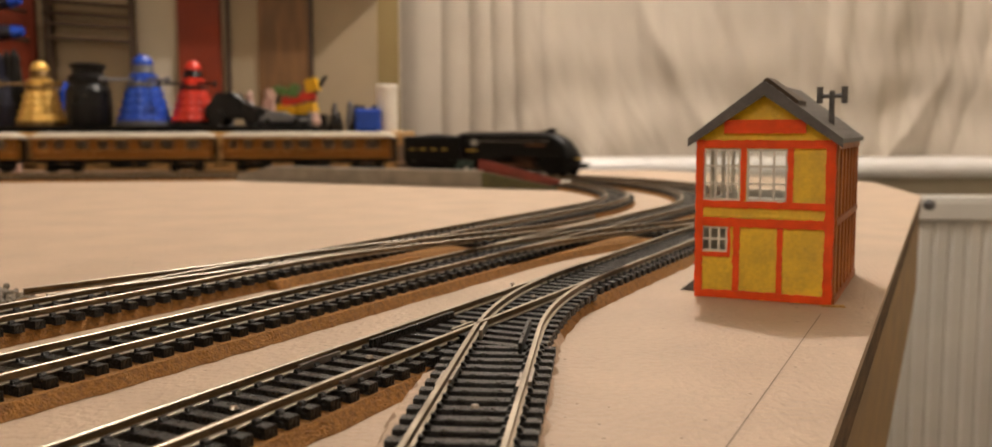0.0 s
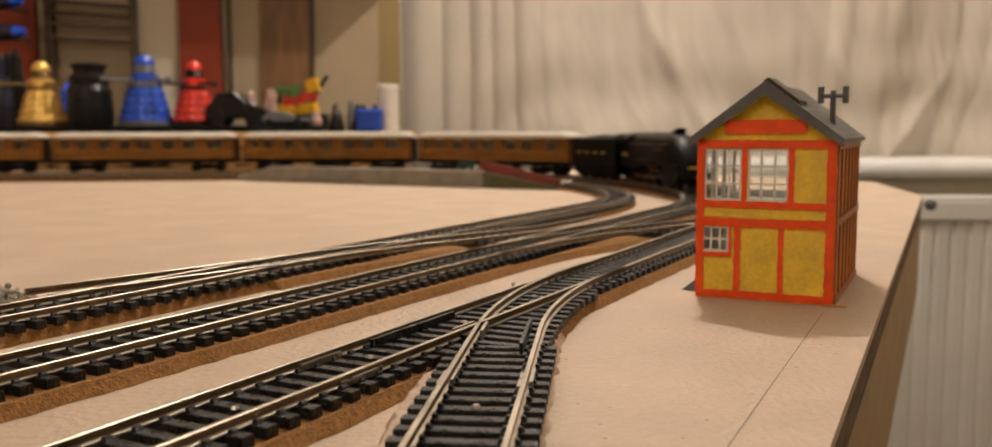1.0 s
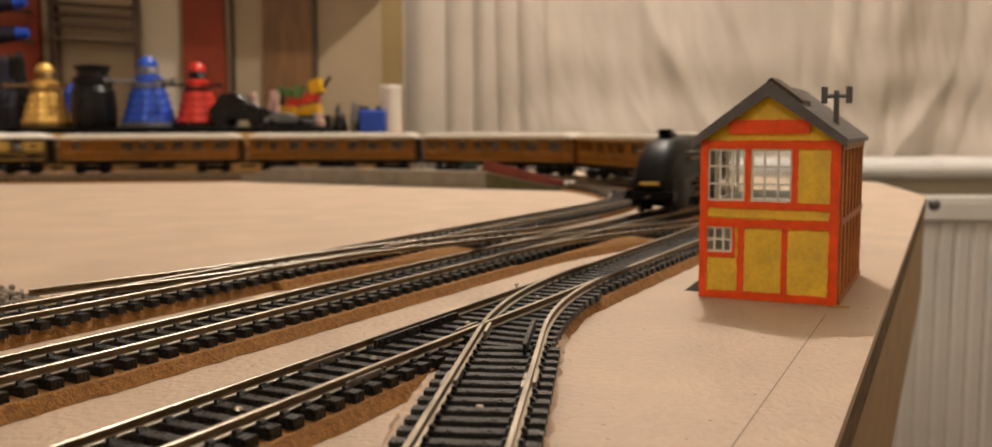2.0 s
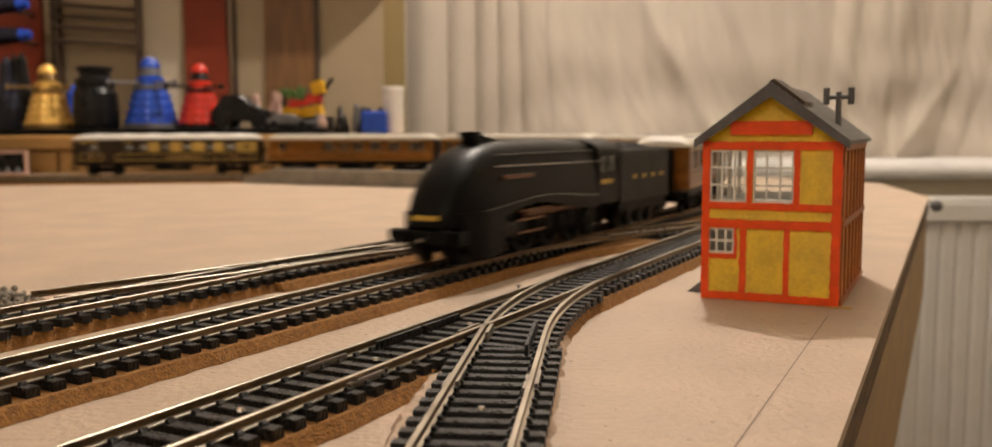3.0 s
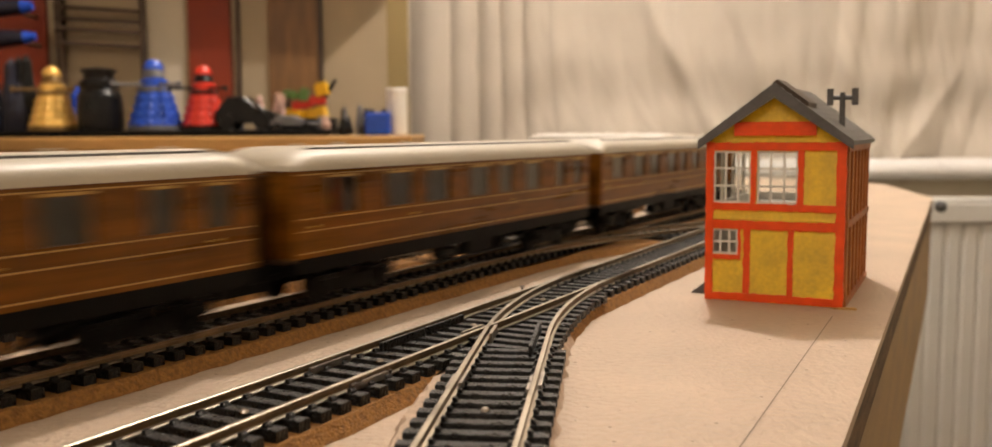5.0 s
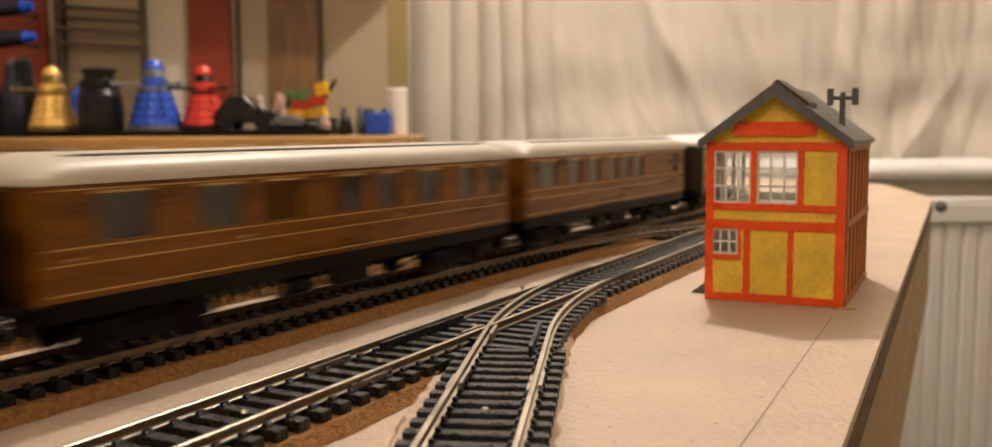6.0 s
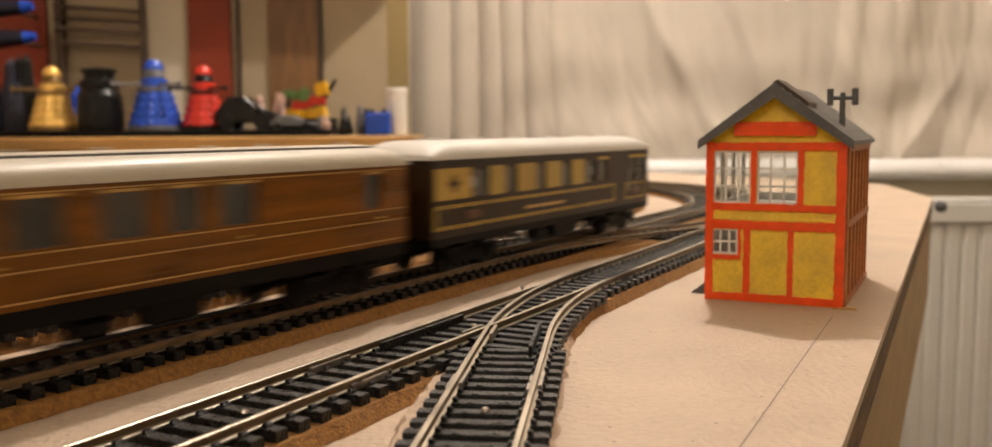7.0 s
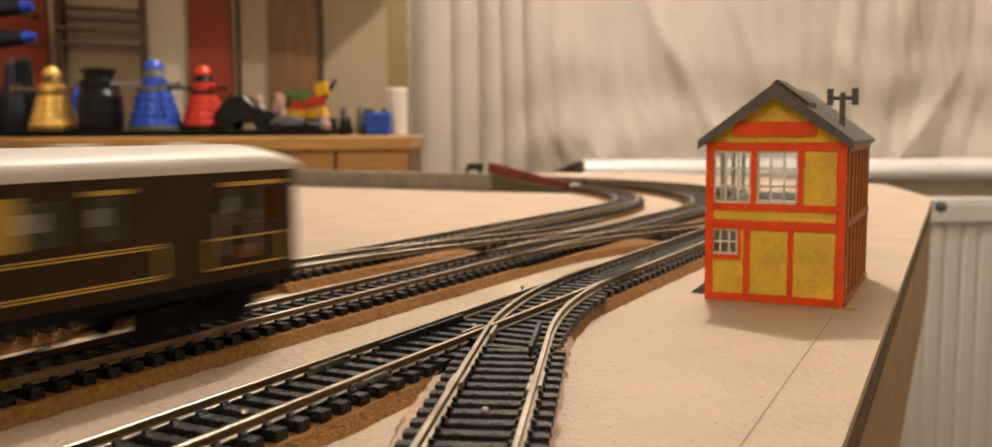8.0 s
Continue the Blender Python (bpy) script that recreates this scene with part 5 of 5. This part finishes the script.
# ---- curtain, sill, radiator ----
# slack creases: place at the foot, lean, bend, lower and upper end, depth
CREASES = ((0.46, 0.62, 0.35, -0.05, 0.42, 0.020), (0.81, 0.64, 0.25, -0.05, 0.60, 0.013), (0.90, -0.78, -0.6, -0.05, 0.25, 0.020),
           (0.24, -0.30, 0.2, -0.1, 0.20, 0.016), (0.60, 0.50, 0.5, 0.10, 0.75, 0.016), (1.22, 0.45, 0.3, -0.05, 0.8, 0.018))


def curtain():
    Yc = 2.10
    nx, nz = 420, 70
    X0, X1, Z0, Z1 = -0.225, 1.62, -0.004, 1.358
    rings = []
    for i in range(nx + 1):
        x = X0 + (X1 - X0) * i / nx
        row = []
        for j in range(nz + 1):
            k = j / nz
            z = Z0 + (Z1 - Z0) * k * k if j else Z0
            left = max(0.0, min(1.0, (0.16 - x) / 0.26))
            right = 1 - left
            low = max(0.0, 1 - (z - Z0) / 0.34)
            # narrow pleats at the gathered end, wide slack folds further on, pulled sideways near the foot
            w = x + 0.035 * math.sin(z * 2.6 + x * 2.5) * right - 0.35 * low * low * right * math.sin(x * 5.2 - 0.4) * 0.16
            pleat = 0.014 * (abs(math.sin(w * 47 + 0.8 * math.sin(w * 17))) ** 0.7) * (left + 0.25)
            fold = 0.021 * math.sin(w * 11.5 + 1.1 * math.sin(w * 5.3)) * right
            for cx, slope, bend, z0, z1, deep in CREASES:
                u = x - (cx - slope * (z - 0.06) + bend * (z - 0.06) ** 2)
                if -0.1 < u < 0.3:
                    ends = max(0.0, min(1.0, (z - z0) / 0.05)) * max(0.0, min(1.0, (z1 - z) / 0.14))
                    fold += deep * ends * (math.exp(-u / 0.055) if u > 0 else math.exp(u / 0.022))
            small = 0.009 * noise.noise((w * 24.0, z * 1.6, 5.0)) * (0.5 + 0.6 * right) + 0.0035 * noise.noise((w * 60.0 + z * 20, z * 9, 2.0)) * right
            swag = 0.008 * math.sin(z * 40 + 6 * noise.noise((x * 4, z * 1.5, 1))) * low * right
            row.append((x, Yc - pleat - fold - small - swag, z - (0.10 * left if j == 0 else 0.10 * left * (1 - k))))
        rings.append(row)
    bm = bmesh.new()
    loft(bm, rings, closed=False)
    c = thing("curtain", pose(0, 0, 0), "cream cotton curtain hanging in soft uneven folds", "curtain")
    ob = part("cloth", bm, CURTAIN, c, smooth=True)
    sol = ob.modifiers.new("thickness", "SOLIDIFY")
    sol.thickness = 0.002
    rod = bmesh.new()
    cyl(rod, (-0.35, 2.16, 1.37), (1.65, 2.16, 1.37), 0.012, seg=14)
    part("rail", rod, SILL, c)


curtain()


def sill():
    bm = bmesh.new()
    ring = []
    for i in range(13):
        g = -math.pi / 2 + math.pi * i / 12
        ring.append((1.985 - 0.021 * math.cos(g), -0.0213 + 0.021 * math.sin(g)))
    ring += [(2.29, -0.0003), (2.29, -0.0423)]
    prism(bm, ring, "x", 0.165, 1.69)
    tagged(part("window_sill", bm, SILL), "white gloss window sill with rounded nosing", "sill", kind="structure")
    tagged(part("wall_below_window", bx(0.165, 1.69, 2.02, 2.29, FLOOR_Z, -0.0428), WALLC), "cream wall under the window sill", "wall", kind="structure")


sill()


def radiator():
    r = thing("radiator", pose(0, 0, 0), "white panel radiator with vertical flutes", "radiator")
    Yr, zt, zb, x0, x1 = 1.80, -0.0716, -0.66, 0.42, 1.32
    bm = bmesh.new()
    n = int((x1 - x0) / 0.032)
    pts = []
    for i in range(n):
        a = x0 + i * 0.032
        pts += [(a, Yr), (a + 0.005, Yr - 0.005), (a + 0.024, Yr - 0.005), (a + 0.029, Yr)]
    pts += [(x1, Yr), (x1, Yr + 0.02), (x0, Yr + 0.02)]
    prism(bm, pts, "z", zb + 0.03, zt - 0.045)
    part("panel", bm, RADI, r, "fluted white panel")
    part("top_rail", bx(x0, x1, Yr - 0.010, Yr + 0.02, zt - 0.043, zt - 0.004), RADI, r, bevel=0.004)
    part("bottom_rail", bx(x0, x1, Yr - 0.010, Yr + 0.02, zb, zb + 0.03), RADI, r, bevel=0.004)
    part("top_grille", bx(x0, x1, Yr - 0.008, Yr + 0.10, zt - 0.003, zt), RADI, r)
    part("back_panel", bx(x0, x1, Yr + 0.08, Yr + 0.10, zb, zt - 0.003), RADI, r)
    for X_ in (x0 + 0.15, x1 - 0.15):
        part("bracket", bx(X_ - 0.02, X_ + 0.02, Yr + 0.10, 2.02, -0.5, -0.46), SILL, r)
    v = bmesh.new()
    cyl(v, (x0 - 0.02, Yr, zb + 0.01), (x0 - 0.02, Yr, FLOOR_Z), 0.008, seg=12)
    cyl(v, (x0 - 0.02, Yr, zb + 0.012), (x0, Yr, zb + 0.012), 0.008, seg=12)
    part("pipe", v, SILL, r)


radiator()
kn = bmesh.new()
bmesh.ops.create_icosphere(kn, subdivisions=2, radius=0.0056, matrix=Matrix.Translation((0.4025, 0.8785, -0.008)))
tagged(part("bolt_head", kn, GREYP), "dull grey bolt head in the board edge", "bolt")


# ---- small things on the board ----
def rubble():
    rng = random.Random(21)
    bm = bmesh.new()
    for i in range(220):
        x, y = rng.gauss(-0.184, 0.011), rng.gauss(0.338, 0.006)
        r = rng.uniform(0.0007, 0.0020)
        m = Matrix.Translation((x, y, r * 0.6 + max(0, 0.006 - abs(x + 0.184) * 0.3) * rng.random())) @ Euler((rng.random() * 3, rng.random() * 3, 0)).to_matrix().to_4x4()
        bmesh.ops.create_icosphere(bm, subdivisions=1, radius=r, matrix=m)
    tagged(part("ballast_heap", bm, STONE), "small heap of pale grey ballast stones", "gravel", kind="stuff")


rubble()


def pin(x, y, z, h, label="steel track pin standing in the board"):
    b = bmesh.new()
    cyl(b, (x, y, z), (x, y, z + h), 0.00045, seg=8)
    cyl(b, (x, y, z + h), (x, y, z + h + 0.0006), 0.0010, 0.0007, 10)
    tagged(part("track_pin", b, SLEEPER if h > 0.004 else STEEL), label, "pin", "track pins")


pin(0.0060, 0.3480, 0.0033, 0.0030, "dark pin standing beside the siding rail")
for p in every(SIDING, 0.049, 0.021):
    if visible(p[0], p[1]) and p[1] < 0.33:
        pin(p[0], p[1], UZ + 0.0023, 0.0003, "steel pin head in a sleeper")
for p in every(BRANCH, 0.056, 0.03):
    if visible(p[0], p[1]) and p[1] < 0.24:
        pin(p[0], p[1], UZ + 0.0023, 0.0003, "steel pin head in a sleeper")
fl = bmesh.new()
for i in range(5):
    box(fl, 0.1165 + 0.0016 * i, 0.1178 + 0.0016 * i, 0.3345 - 0.0004 * i, 0.3355, 0.0001, 0.0007)
tagged(part("wood_splinter", fl, TEAKLINE), "brown splinter of cork beside the signal box", "splinter")
# Unseen roses over both lights; the second only goes with the added fill.
for place in (LAMP, FILL_PLACE):
    ceil_fitting = thing("ceiling_lamp", pose(place[0], place[1], CEIL_Z), "unseen white ceiling rose over a point light", "lamp")
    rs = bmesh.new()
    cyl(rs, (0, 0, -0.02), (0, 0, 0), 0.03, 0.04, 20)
    part("ceiling_rose", rs, WHITEBAR, ceil_fitting)


# ---- the train runs ----
TIMES = (0.0, 1.2, 2.8, 3.0, 3.1, 3.3, 3.5, 4.0, 4.5, 6.5, 7.0, 7.5, 8.0)
PLACES = (1.118, 0.808, 0.418, 0.360, 0.331, 0.270, 0.2135, 0.070, -0.0854, -0.7285, -0.876, -1.032, -1.183)
GLIDE = np.polyfit(TIMES, PLACES, 6)


def front_at(t):
    """Where the first coach's front stands on the main line, in metres."""
    return float(np.polyval(GLIDE, t))


def vehicle_pose(s, pivot):
    xa, ya = main_at(s - pivot)
    xb, yb = main_at(s + pivot)
    return pose((xa + xb) / 2, (ya + yb) / 2, RZ, 0, 0, math.degrees(math.atan2(ya - yb, xa - xb)))


def motions():
    train = [(LOCO, -0.193, 0.038), (TENDER, -0.0625, 0.024), (LAST, 0.944 + 0.1140, 0.085)]
    train += [(c, 0.1095 + 0.236 * i, 0.075) for i, c in enumerate(COACHES)]
    for ob, off, pivot in train:
        walk(ob, [(i * 0.2, vehicle_pose(front_at(i * 0.2) + off, pivot)) for i in range(41)])
    for w in DRIVERS:
        x, y, z = w.matrix_basis.translation
        walk(w, [(i / 30, pose(x, y, z, 0, math.degrees((front_at(0) - front_at(i / 30)) / 0.0124), 0)) for i in range(241)])
    for s, rod in zip((-1, 1), RODS):
        rows = []
        for i in range(241):
            g = (front_at(0) - front_at(i / 30)) / 0.0124
            rows.append((i / 30, pose((LOCO_N - 0.066 - 0.0272) * SHORT + 0.0052 * math.cos(g), s * 0.0132, 0.0124 - 0.0052 * math.sin(g))))
        walk(rod, rows)


motions()
